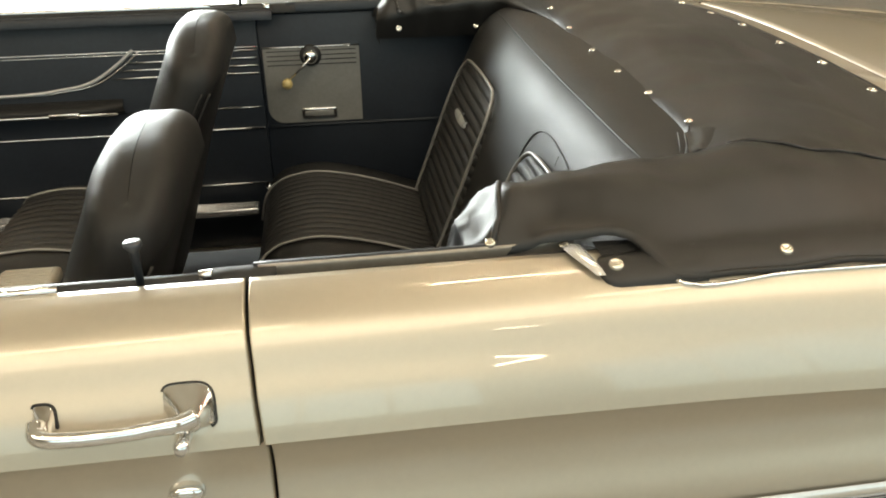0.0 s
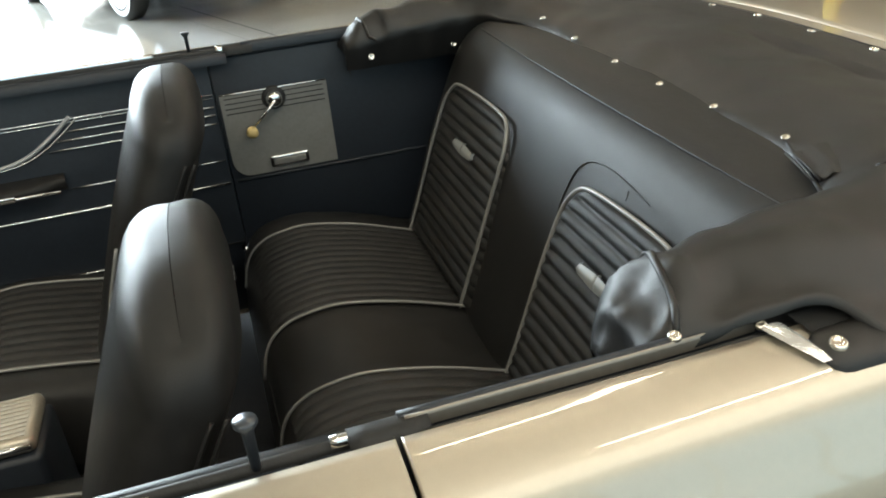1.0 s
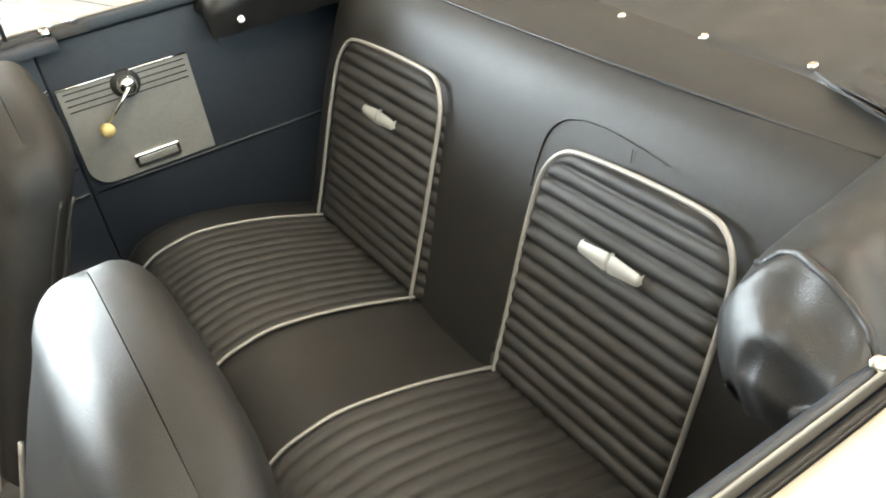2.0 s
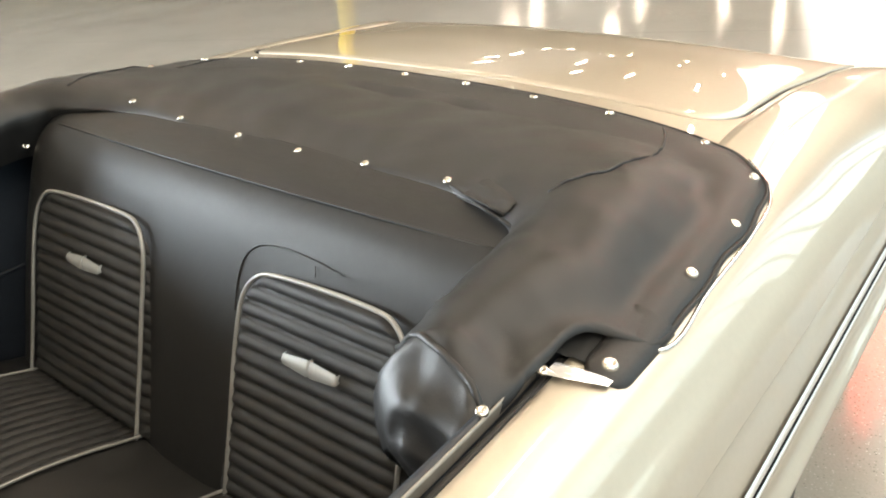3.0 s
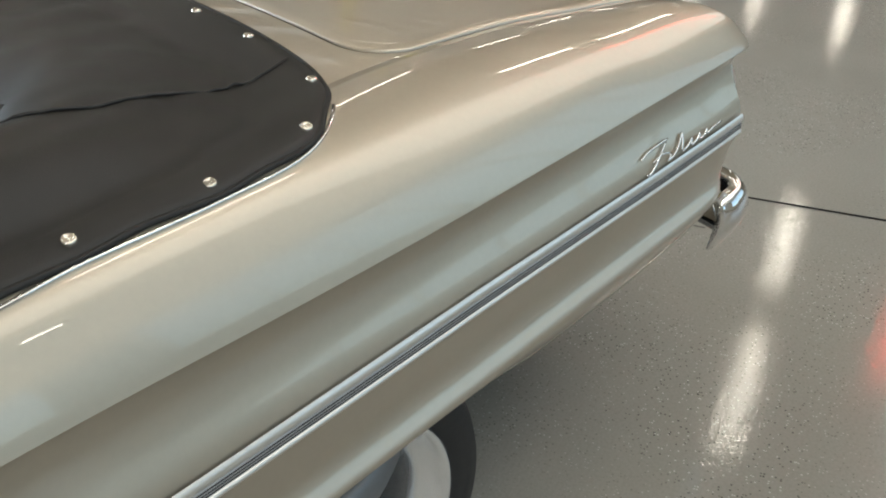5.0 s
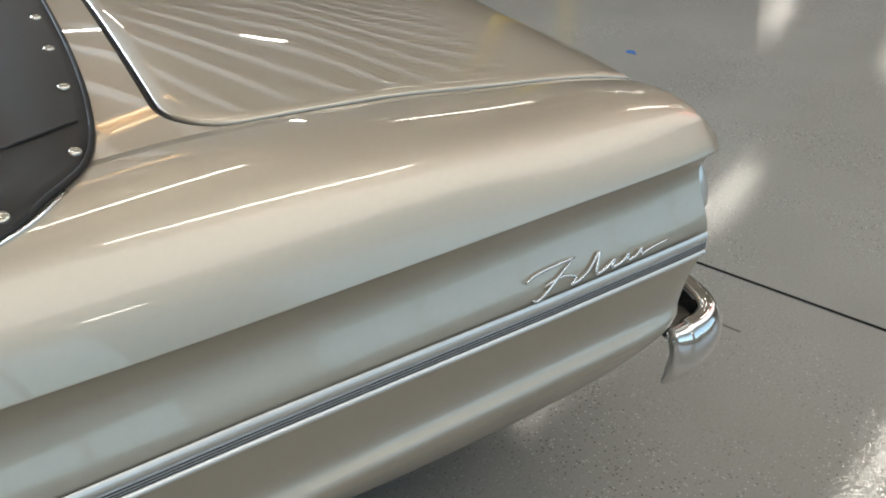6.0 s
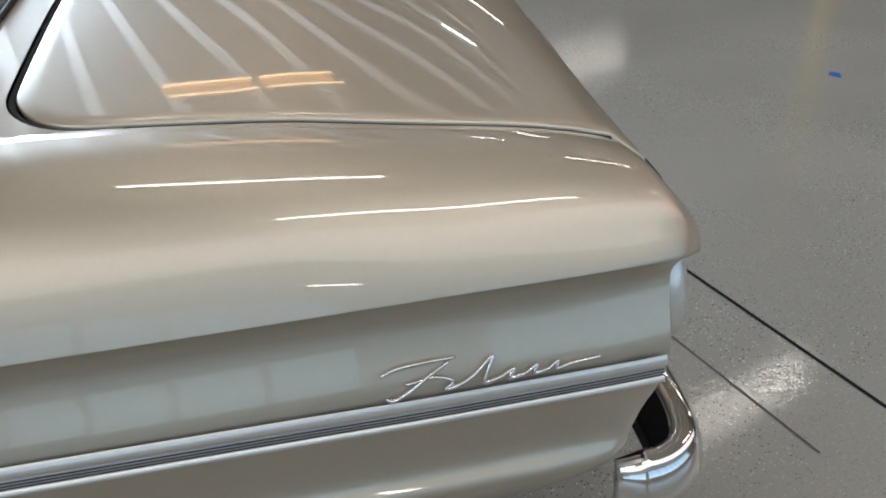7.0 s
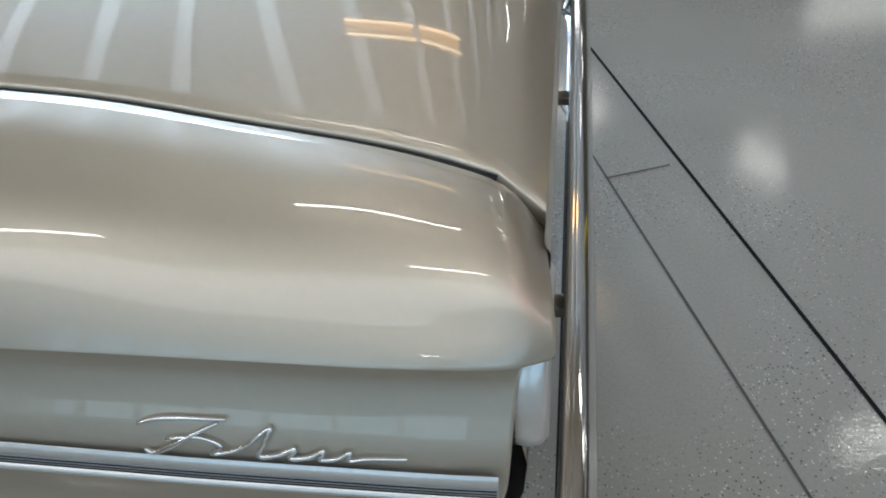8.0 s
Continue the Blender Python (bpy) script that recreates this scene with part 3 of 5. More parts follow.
edge = lid_outline(0.0)
rows = []
for k in range(31):
    s = 1 - k / 31
    row = []
    for x, y in edge:
        px, py = 1.886 - (1.886 - x) * s, y * s
        row.append((px, py, deck_z(px, py)))
    if k == 0:
        rows.append([(x + (0.004 if x < 1.6 else 0), y * 0.996, deck_z(x, y) - 0.022) for x, y in edge])
        rows.append([(x, y, deck_z(x, y) - 0.003) for x, y in edge])
        row = [(x + (0.003 if x < 1.6 else 0), y * 0.996, deck_z(x, y)) for x, y in edge]
    rows.append(row)
trunk_lid = part("trunk_lid", grid(rows), PAINT, car, "champagne boot lid with a gently crowned top")
# the turned-down tail of the lid
rows = []
for d, drop in ((0, 0), (0.006, 0.012), (0.006, 0.03), (-0.012, 0.085), (-0.03, 0.14), (-0.045, 0.19)):
    rows.append([(1.886 + d, y, deck_z(1.886, y) - drop) for y in [0.745 * (k / 24 - 1) for k in range(49)]])
part("lid_tail", grid(rows), PAINT, trunk_lid, "turned-down rear edge of the lid")
# black gasket under the seam
seam = lid_outline(-0.005)
part("lid_gasket", tube([(x, y, deck_z(x, y) - 0.0075) for x, y in seam if x < 1.884], 0.0052, 6), UNDER, car, "black seam gasket")
# panel between the lid's front edge and the folded top
inner = [(x, y) for x, y in lid_outline(-0.009) if x < 1.30]
n = len(inner)
rows = []
for k in range(9):
    s = k / 8
    row = []
    for i, (x, y) in enumerate(inner):
        side = 1 if y > 0 else -1
        if x > 1.2245:
            ox, oy = x, side * spline(ST, PROFILE[0][0], x)
        else:
            t = min(1.0, (1.2245 - x) / 0.09)
            ox = 1.2245 - (1.2245 - 0.93) * t ** 1.5
            oy = side * spline(ST, PROFILE[0][0], ox) if t < 1 else y * spline(ST, PROFILE[0][0], 0.93) / 0.56
            oy = max(-spline(ST, PROFILE[0][0], ox), min(spline(ST, PROFILE[0][0], ox), oy))
        px, py = x + (ox - x) * s, y + (oy - y) * s
        row.append((px, py, deck_z(px, py)))
    rows.append(row)
part("tulip_panel", grid(rows), PAINT, car, "champagne panel ahead of the boot lid")

# rear panel, tail lamps and bumper
rows = [[(1.858 + (0.016 if z > 0.8 else 0) - 0.02 * ((z - 0.62) / 0.2) ** 2 * (z < 0.62), 0.835 * (k / 20 - 1), z + FAR * k / 40) for k in range(41)] for z in [0.63 + 0.0195 * q for q in range(11)]]
part("rear_panel", grid(rows), PAINT, car, "champagne tail panel")
rows = [[(x, 0.79 * (k / 20 - 1), z + FAR * k / 40) for k in range(41)] for x, z in ((1.852, .632), (1.868, .615), (1.874, .58), (1.870, .53), (1.855, .48), (1.825, .435), (1.79, .41))]
part("rear_valance", grid(rows), PAINT, car, "champagne valance behind the bumper")
for side in (-1, 1):
    e_y, e_z = side * 0.747, 0.714 + (FAR if side > 0 else 0)
    def at(bm, e_y=e_y, e_z=e_z):
        bmesh.ops.translate(bm, verts=bm.verts, vec=(0, e_y, e_z))
        return bm
    lamp = part("tail_lamp", at(lathe([(0.070, 1.852), (0.0935, 1.8585), (0.0950, 1.862), (0.0945, 1.866), (0.088, 1.868)], 40, "x")), RUBBER, car, "round tail lamp in a chrome bezel")
    part("bezel", at(lathe([(0.086, 1.850), (0.0935, 1.858), (0.0965, 1.875), (0.094, 1.888), (0.084, 1.896), (0.070, 1.892), (0.066, 1.880)], 44, "x")), BRIGHT, lamp, "bright bezel")
    part("lens", at(lathe([(0.067, 1.878), (0.066, 1.886), (0.050, 1.892), (0.028, 1.895), (0.026, 1.889), (0.0, 1.890)], 40, "x")), REDLENS, lamp, "red lens")

BUMP = [(-.012, .500), (-.009, .509), (.000, .513), (.014, .508), (.025, .492), (.031, .466), (.027, .436), (.015, .408), (.000, .384), (-.014, .366)]
plan = [(1.802, -.880), (1.835, -.884), (1.872, -.880), (1.902, -.860), (1.919, -.822), (1.925, -.76), (1.926, -.60), (1.927, -.40), (1.927, -.2), (1.927, 0)]
plan = plan + [(x, -y) for x, y in reversed(plan[:-1])]
line = catmull([(x, y, 0) for x, y in plan], 5)
rows = []
for i, q in enumerate(line):
    t = (line[min(i + 1, len(line) - 1)] - line[max(i - 1, 0)]).normalized()
    nrm = Vector((t.y, -t.x, 0)) 
    u = i / (len(line) - 1)
    end = min(1.0, min(u, 1 - u) / 0.055)
    row = []
    for d, z in BUMP:
        zz = 0.44 + (z - 0.44) * (0.86 + 0.14 * end)
        row.append(q + nrm * (d * (0.6 + 0.4 * end)) + Vector((0, 0, zz + FAR * (q.y + 0.9) / 1.8)))
    back = [r - nrm * 0.006 for r in reversed(row)]
    rows.append(row + back)
rows = [[sum((Vector(r) for r in rows[0]), Vector()) / len(rows[0])] * len(rows[0])] + rows + [[sum((Vector(r) for r in rows[-1]), Vector()) / len(rows[-1])] * len(rows[-1])]
bumper = part("rear_bumper", grid(rows, close_v=True), CHROME, car, "chrome wrap-round rear bumper")
for y in (-0.35, 0.35):
    part("bumper_bracket", box(1.80, 1.912, y - 0.02, y + 0.02, 0.395, 0.415, 0.004), DULL, bumper)
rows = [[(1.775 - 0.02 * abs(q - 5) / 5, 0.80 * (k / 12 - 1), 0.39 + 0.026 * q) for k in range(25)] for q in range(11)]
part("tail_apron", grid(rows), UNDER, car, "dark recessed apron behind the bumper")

# bright side moulding in three strips
def rake(x):
    return 0.007 * max(0.0, min(1.0, (1.55 - x) / 0.45))


for side in (-1, 1):
    moulding = None
    for name, z0, z1, out, material, label in (("side_moulding", .6835, .6665, .0065, BRIGHT, "bright upper bead of the side moulding"),
                                              ("moulding_insert", .6675, .6495, .0045, SATIN, "grey ribbed insert"),
                                              ("moulding_bead", .6505, .6405, .0070, BRIGHT, "bright lower bead")):
        rows = []
        for k in range(91):
            x = -1.60 + (1.852 + 1.60) * k / 90
            row = []
            for q in range(9):
                a = q / 8
                z = z0 + (z1 - z0) * a + rake(x)
                p = flank_point(x, z, side)
                bulge = out * math.sin(math.pi * (0.06 + 0.88 * a)) ** (0.5 if material is BRIGHT else 0.25)
                p.y += side * (bulge + 0.001)
                row.append(p)
            rows.append(row)
        ob = part(name, grid(rows), material, moulding or car, label)
        moulding = moulding or ob
    for z in (.6635, .6590, .6545):
        path = [flank_point(-1.60 + 3.45 * k / 60, z + rake(-1.60 + 3.45 * k / 60), side, 0.0058) for k in range(61)]
        part("groove", tube(path, 0.0007, 5), BLACKLINE, moulding)


# chrome script ornament on the quarter panel: strokes and loops only
def ornament(side=-1):
    def on(x, z):
        return flank_point(1.508 + (x - 1.522) * 1.06, 0.688 + (z - 0.697) * 0.66, side, 0.0050)
    strokes = [
        [(1.522, .741), (1.540, .749), (1.570, .752), (1.606, .753)],
        [(1.598, .748), (1.574, .730), (1.552, .710), (1.534, .697), (1.526, .703)],
        [(1.548, .722), (1.580, .727), (1.600, .716), (1.590, .703), (1.604, .706), (1.622, .718), (1.646, .746), (1.640, .726), (1.634, .704),
         (1.652, .708), (1.668, .719), (1.662, .704), (1.680, .707), (1.694, .719), (1.690, .705), (1.706, .708), (1.718, .719), (1.716, .706), (1.734, .711), (1.768, .714)],
    ]
    bm = bmesh.new()
    for s in strokes:
        line = catmull([(x, 0, z) for x, z in s], 5)
        tube([on(q.x, q.z) for q in line], lambda u: 0.0027 * (0.65 + 0.35 * math.sin(math.pi * u)), 7, bm)
    return part("script_ornament", bm, CHROME, quarter_near if side < 0 else quarter_far, "chrome script ornament of flowing strokes")


ornament(-1)


# door handle and lock
def handle(side, parent):
    lift = FAR if side > 0 else 0
    def P(x, out, z):
        return flank_point(x, z, side, out)
    bar = catmull([P(-.200, .018, .907), P(-.196, .027, .902), P(-.172, .031, .900), P(-.12, .032, .900), P(-.088, .031, .902), P(-.067, .028, .902), P(-.052, .020, .902)], 6)
    h = part("door_handle", tube(bar, lambda u: 0.0070 + 0.005 * abs(u - 0.5), 12, flat=1.2), CHROME, parent, "chrome door pull handle")
    for bx, bz, hw, hh, ex, ez, r in ((-.197, .904, .010, .010, -.195, .899, .0095), (-.060, .901, .024, .019, -.058, .898, .0110)):
        rows = []
        def foot(a, grow=1.0):
            c, d = math.cos(a), math.sin(a)
            cut = 0.75 * max(0.0, -d) if c < 0 else 0.0        # the mount tapers downwards on its front side
            return bx + hw * grow * (1 - cut) * math.copysign(abs(c) ** .5, c) - .004 * d, bz + hh * grow * math.copysign(abs(d) ** .5, d)
        base_y = P(bx, 0, bz).y
        for i in range(11):
            u = i / 10
            f = (1 - u) ** 1.6 if u < .9 else 0.0
            dome = 1.0 if u < .75 else math.sqrt(max(0.0, 1 - ((u - .75) / .25) ** 2)) + .001
            row = []
            for k in range(28):
                a = k * math.tau / 28
                fx, fz = foot(a)
                sx, sz = ex + r * dome * math.cos(a), ez + r * dome * math.sin(a)
                skin = P(fx, 0, fz).y
                row.append((fx * f + sx * (1 - f), skin * f + base_y * (1 - f) + side * (.001 + .028 * u), fz * f + sz * (1 - f) + lift))
            rows.append(row)
        part("mount", grid(rows, close_v=True), CHROME, h, "flared chrome handle mount")
        ring = [P(*foot(a, 1.06)[:1], .0005, foot(a, 1.06)[1]) for a in [-1.1 + 3.7 * k / 26 for k in range(27)]]
        part("mount_gasket", tube(ring, 0.0014, 5), RUBBER, h)
    for x, z, r, name, label in ((-.067, .876, .0085, "push_button", "chrome push button"), (-.083, .775, .016, "door_lock", "chrome key lock")):
        bm = lathe([(0, .026 if r < .012 else .012), (r * .7, .026 if r < .012 else .012), (r, .018 if r < .012 else .006), (r, -.01)], 20, "y")
        c = P(x, 0.0, z)
        for v in bm.verts:
            v.co = Vector((v.co.x * (1.25 if r > .012 else 1), side * v.co.y, v.co.z * (0.8 if r > .012 else 1))) + c
        part(name, bm, CHROME, h if r < .012 else parent, label)


handle(-1, door_near)
handle(1, door_far)


# belt rails along the tops of doors and quarters
def rails(side, door, quarter):
    lift = FAR if side > 0 else 0
    def bar(name, x0, x1, y0, y1, z0, z1, m, parent, label, n=14, rnd=0.3):
        rows = []
        for k in range(n + 1):
            x = x0 + (x1 - x0) * k / n
            o = spline(ST, PROFILE[0][0], x) - 0.766
            sec = [(y0, z0), (y0, z1 - (z1 - z0) * rnd), (y0 + (y1 - y0) * rnd, z1), (y1 - (y1 - y0) * rnd, z1), (y1, z1 - (z1 - z0) * rnd), (y1, z0)]
            rows.append([(x, side * (y + o), z + lift) for y, z in sec])
        rows = [[tuple(np.mean(rows[0], axis=0))] * 6, *rows, [tuple(np.mean(rows[-1], axis=0))] * 6]
        return part(name, grid(rows), m, parent, label)
    bar("belt_moulding", -1.12, -0.20, .752, .7625, .970, .985, CHROME, door, "bright belt moulding")
    bar("belt_seal", -1.12, -0.03, .7625, .768, .965, .981, RUBBER, door, "black outer seal")
    bar("glass_channel", -1.12, -0.02, .738, .750, .960, .979, RUBBER, door, "black glass channel")
    bar("inner_sill", -1.12, -0.035, .715, .739, .945, .970, PANEL, door, "black padded inner sill")
    bar("belt_moulding", 0.02, 0.365, .7600, .7632, .968, .980, RUBBER, quarter, "thin black belt moulding")
    bar("belt_seal", 0.02, 0.365, .7635, .768, .965, .981, RUBBER, quarter, "black outer seal")
    bar("glass_channel", 0.0, 0.42, .748, .7600, .955, .973, RUBBER, quarter, "black glass channel")
    bar("lip_bead", 0.01, 0.36, .7448, .7478, .972, .9866, DULL, quarter, "thin dull metal bead")
    bar("channel_lip", 0.005, 0.37, .732, .7465, .962, .986, PANEL, quarter, "dark channel lip")
    bar("belt_stop", -0.04, 0.03, .730, .764, .960, .984, RUBBER, quarter, "black rubber belt stop", 4)
    bar("latch_plate", -0.055, -0.03, .738, .749, .970, .9835, CHROME, door, "small chrome latch plate", 3)
    # the chrome corner where the folded top begins
    rows = []
    for k in range(9):
        a = k / 8
        row = []
        for q in range(11):
            v = q / 10
            y = .759 + .054 * v
            z = spline([.75, .766, .80, .836], [.985, .986, .982, .967], y) + .0030 * math.sin(math.pi * a) ** .6 * (1 - v ** 4) - .003 * v
            row.append((.354 + .026 * v ** 1.5 + (.021 * (1 - .6 * v * v) + .002) * a, side * y, z + lift))
        rows.append(row)
    bm = grid(rows)
    part("corner_cap", bm, POLISHED, quarter, "chrome belt corner cap")
    c = Vector((-.117, side * .747, 0))
    bm = lathe([(0.0, 1.026), (.0095, 1.026), (.0100, 1.0245), (.0100, 1.0215), (.0052, 1.015), (.0042, .975), (0, .975)], 16, "z")
    for v in bm.verts:
        v.co += c + Vector((0, 0, lift))
    part("lock_knob", bm, KNOB, door, "dark grey push-down lock knob")


rails(-1, door_near, quarter_near)
rails(1, door_far, quarter_far)


# ---------------------------------------------------------------- wheels
def wheel(x, side, name="wheel"):
    Y = side * 0.845
    def lay(bm):
        for v in bm.verts:
            v.co = Vector((v.co.x + x, side * v.co.y, v.co.z + 0.315))
        return bm
    w = part(name, lay(lathe([(.232, .66), (.290, .655), (.311, .675), (.3155, .70), (.3155, .80), (.312, .825), (.298, .842), (.272, .846), (.246, .842), (.228, .830)], 64, "y")), TYRE, car, "black low-profile tyre on a five-spoke alloy wheel")
    for k in range(3):
        part("tread_groove", lay(lathe([(.3160, .715 + .03 * k), (.3120, .719 + .03 * k), (.3160, .723 + .03 * k)], 64, "y")), RUBBER, w)
    rim = part("rim", lay(lathe([(.229, .832), (.234, .838), (.234, .843), (.228, .846), (.221, .843), (.217, .834), (.197, .814), (.187, .810), (.184, .780), (.182, .72), (.182, .66)], 64, "y")), POLISHED, w, "polished deep-lipped alloy rim")
    for k in range(5):
        a = k * math.tau / 5 + 0.35
        rows = []
        for s in [q / 8 for q in range(9)]:
            r = .045 + s * .143
            hw = .048 - .012 * math.sin(math.pi * s) - .002 * s
            d = .806 - .03 * s + .016 * math.sin(math.pi * s)
            ring = []
            for u, dep in ((-1, -.034), (-1, -.010), (-.55, 0), (.55, 0), (1, -.010), (1, -.034)):
                ring.append((r * math.cos(a) - u * hw * math.sin(a), d + dep, r * math.sin(a) + u * hw * math.cos(a)))
            rows.append(ring)
        part("spoke", lay(grid(rows, close_v=True)), SPOKE, rim, "grey painted spoke")
    part("hub", lay(lathe([(.0, .842), (.018, .841), (.026, .836), (.030, .822), (.034, .812), (.048, .806), (.056, .79), (.056, .74)], 32, "y")), POLISHED, rim, "polished hub cap")
    for k in range(5):
        a = k * math.tau / 5 + 0.98
        bm = lathe([(0, .822), (.007, .822), (.010, .816), (.010, .79)], 8, "y")
        for v in bm.verts:
            v.co += Vector((.055 * math.cos(a), 0, .055 * math.sin(a)))
        part("lug_nut", lay(bm), SPOKE, rim)
    part("brake_drum", lay(lathe([(.0, .742), (.13, .742), (.14, .73), (.14, .67)], 32, "y")), UNDER, w)
    return w


for x in (0.80, -1.98):
    for side in (-1, 1):
        wheel(x, side)


# ---------------------------------------------------------------- cabin shell
bm = grid([[(x, y, 0.262 + (0.10 if abs(y) < 0.14 else 0.0) * (1 if x < -0.35 else 0.4)) for y in [-.77 + 1.54 * k / 44 for k in range(45)]] for x in (-1.6, -1.0, -.5, -.2, 0.0, .2, .4)])
part("carpet", bm, CARPET, car, "black loop carpet")
part("rear_bulkhead", box(0.58, 0.62, -0.70, 0.70, 0.25, 0.93), UNDER, car, smooth=False)
part("firewall", box(-1.66, -1.60, -0.76, 0.76, 0.25, 0.96), UNDER, car, smooth=False)


def cabin_side(side, door, quarter):
    lift = FAR * 0.4 if side > 0 else 0
    Y = 0.757
    def on(x, z, out=0.0):
        return (x, side * (Y - out), z + lift)
    def sheet(name, x0, x1, z0, z1, m, parent, label, out=0.0, thick=0.010, rnd=0.0):
        bm = box(x0, x1, *sorted((side * (Y - out - thick), side * (Y - out + 0.004))), z0 + lift, z1 + lift, min(thick, 0.006) * 0.8)
        return part(name, bm, m, parent, label)
    panel = sheet("door_trim", -1.58, -0.082, .27, .972, PANEL, door, "black vinyl door trim with bright strips")
    def strip(x0, x1, z, r=0.0022, parent=panel, rake=0.0):
        path = [on(x0 + (x1 - x0) * k / 6, z + rake * k / 6, 0.013) for k in range(7)]
        part("bright_strip", tube(path, r, 6), CHROME, parent)
    strip(-1.5, -.085, .886, .0022)
    strip(-1.5, -.085, .878, .0014)
    for z, x0, x1 in ((.856, -.44, -.088), (.835, -.462, -.088), (.813, -.488, -.088)):
        strip(x0, x1, z)
    strip(-.47, -.088, .714)
    strip(-1.5, -.088, .651, .0036)
    strip(-1.5, -.088, .480, .0030)
    dip = catmull([on(-1.5, .775, .013), on(-.80, .778, .013), on(-.62, .790, .013), on(-.54, .808, .013), on(-.47, .850, .013), on(-.42, .890, .013)], 8)
    part("trim_moulding", tube(dip, .0050, 7), SATIN, panel, "satin swept moulding")
    dip2 = [Vector((q.x + .016, q.y, q.z - .004)) for q in dip]
    part("trim_moulding", tube(dip2, .0022, 7), CHROME, panel)
    rows = []
    for k in range(13):
        x = -1.15 + .68 * k / 12
        w = 0.055 * min(1, (k + 0.6) / 2, (12 - k + 0.4) / 1.5)
        rows.append([on(x, .735 + 0.022 * math.cos(a), 0.008 + w * max(0, math.sin(a))) for a in [math.pi * q / 8 for q in range(9)]])
    arm = part("armrest", grid(rows), VINYL, panel, "black padded armrest")
    part("armrest_trim", tube([on(-1.1 + .62 * k / 6, .728, .060) for k in range(7)], .0045, 6), CHROME, arm)
    part("pull_latch", box(-.66, -.58, *sorted((side * (Y - .066), side * (Y - .055))), .722 + lift, .737 + lift, .003), CHROME, arm)
    # quarter trim: grey insert with winder and ash tray
    q = sheet("quarter_trim", -.0815, .62, .27, .972, PANEL, quarter, "black quarter trim with a grey insert")
    rows = []
    outline = []
    x0, x1, z0, z1 = -.072, .198, .662, .880
    for k in range(8):
        a = k * math.pi / 14
        outline.append((x0 + .045 - .045 * math.sin(a), z0 + .045 - .045 * math.cos(a)))
    outline = [(x1, z0), *outline, (x0, z1), (x1, z1)]
    bm = bmesh.new()
    front = [bm.verts.new(on(x, z, .018)) for x, z in outline]
    back = [bm.verts.new(on(x, z, .002)) for x, z in outline]
    bm.faces.new(front)
    for i in range(len(front)):
        j = (i + 1) % len(front)
        bm.faces.new((front[i], front[j], back[j], back[i]))
    ins = part("insert_plate", bm, INSERT, q, "grey ribbed quarter insert plate", smooth=False)
    for z in (.870, .857, .844, .831):
        part("insert_rib", tube([on(x0 + .01 + (x1 - x0 - .02) * k / 4, z, .0185) for k in range(5)], .0011, 5), BLACKLINE, ins)
    part("insert_edge", tube([on(x0 + (x1 - x0) * k / 6, .881, .018) for k in range(7)], .0025, 6), CHROME, ins)
    ash = part("ash_tray", box(.022, .124, *sorted((side * (Y - .026), side * (Y - .016))), .674 + lift, .706 + lift, .005), CHROME, q, "chrome ash tray frame")
    part("ash_lid", box(.031, .115, *sorted((side * (Y - .029), side * (Y - .024))), .682 + lift, .698 + lift, .002), INSERT, ash)
    hub = Vector(on(.060, .856, .030))
    bm = lathe([(0, -.004), (.026, -.005), (.030, -.010), (.031, -.014)], 24, "y")
    for v in bm.verts:
        v.co = Vector((v.co.x, -side * v.co.y, v.co.z)) + hub
    escutcheon = bm
    bm = lathe([(0, .018), (.014, .018), (.020, .008), (.022, -.012)], 20, "y")
    for v in bm.verts:
        v.co = Vector((v.co.x, -side * v.co.y, v.co.z)) + hub
    crank = part("window_winder", bm, CHROME, q, "chrome window winder")
    part("escutcheon", escutcheon, RUBBER, crank, "black winder escutcheon")
    knob = Vector(on(-.010, .788, .036))
    part("winder_arm", tube([hub + Vector((0, -side * .014, 0)), hub.lerp(knob, .4) + Vector((0, -side * .014, 0)), knob], lambda u: .0085 - .003 * u, 8, flat=.6), CHROME, crank)
    bm = lathe([(0, .036), (.010, .035), (.015, .026), (.014, .014), (.008, .004), (.006, -.004)], 18, "y")
    for v in bm.verts:
        v.co = Vector((v.co.x, -side * v.co.y, v.co.z)) + knob
    part("winder_knob", bm, IVORY, crank, "yellowed ivory winder knob")
    part("trim_welt", tube([on(-.07 + .60 * k / 8, .652 - .004 * k / 8, .011) for k in range(9)], .0045, 6), PANEL, q)


cabin_side(1, door_far, quarter_far)
cabin_side(-1, door_near, quarter_near)


# ---------------------------------------------------------------- rear seat
def back_x(z):
    return spline([.40, .49, .62, .78, .87, .93, .965, .985, .99], [.300, .338, .386, .444, .482, .515, .550, .600, .70], z)


seat = empty("rear_seat")
seat.parent = car
tagged(seat, "black pleated vinyl rear bench with silver piping")
sec = [(.300, .40), (.338, .49), (.372, .58), (.408, .68), (.444, .78), (.480, .865), (.505, .915), (.535, .952), (.575, .976), (.625, .986), (.70, .985)]
line = catmull([(x, 0, z) for x, z in sec], 4)
rows = []
for q in line:
    row = []
    for k in range(57):
        y = -.69 + 1.38 * k / 56
        e = max(0.0, (abs(y) - .56) / .13)
        mid = math.exp(-(y / .115) ** 4)
        soft = .010 * noise.noise(Vector((y * 3.1, q.z * 4.0, 2.0)))
        low = max(0.0, min(1.0, (.90 - q.z) / .3))
        row.append((q.x + .05 * e ** 2.2 + soft * .5 - .014 * mid * low * 0.3, y, q.z - .045 * e ** 2.5 + FAR * .5 * (y / .66 + 1)))
    rows.append(row)
backrest = part("backrest", grid(rows), VINYL, seat, "smooth black vinyl backrest")


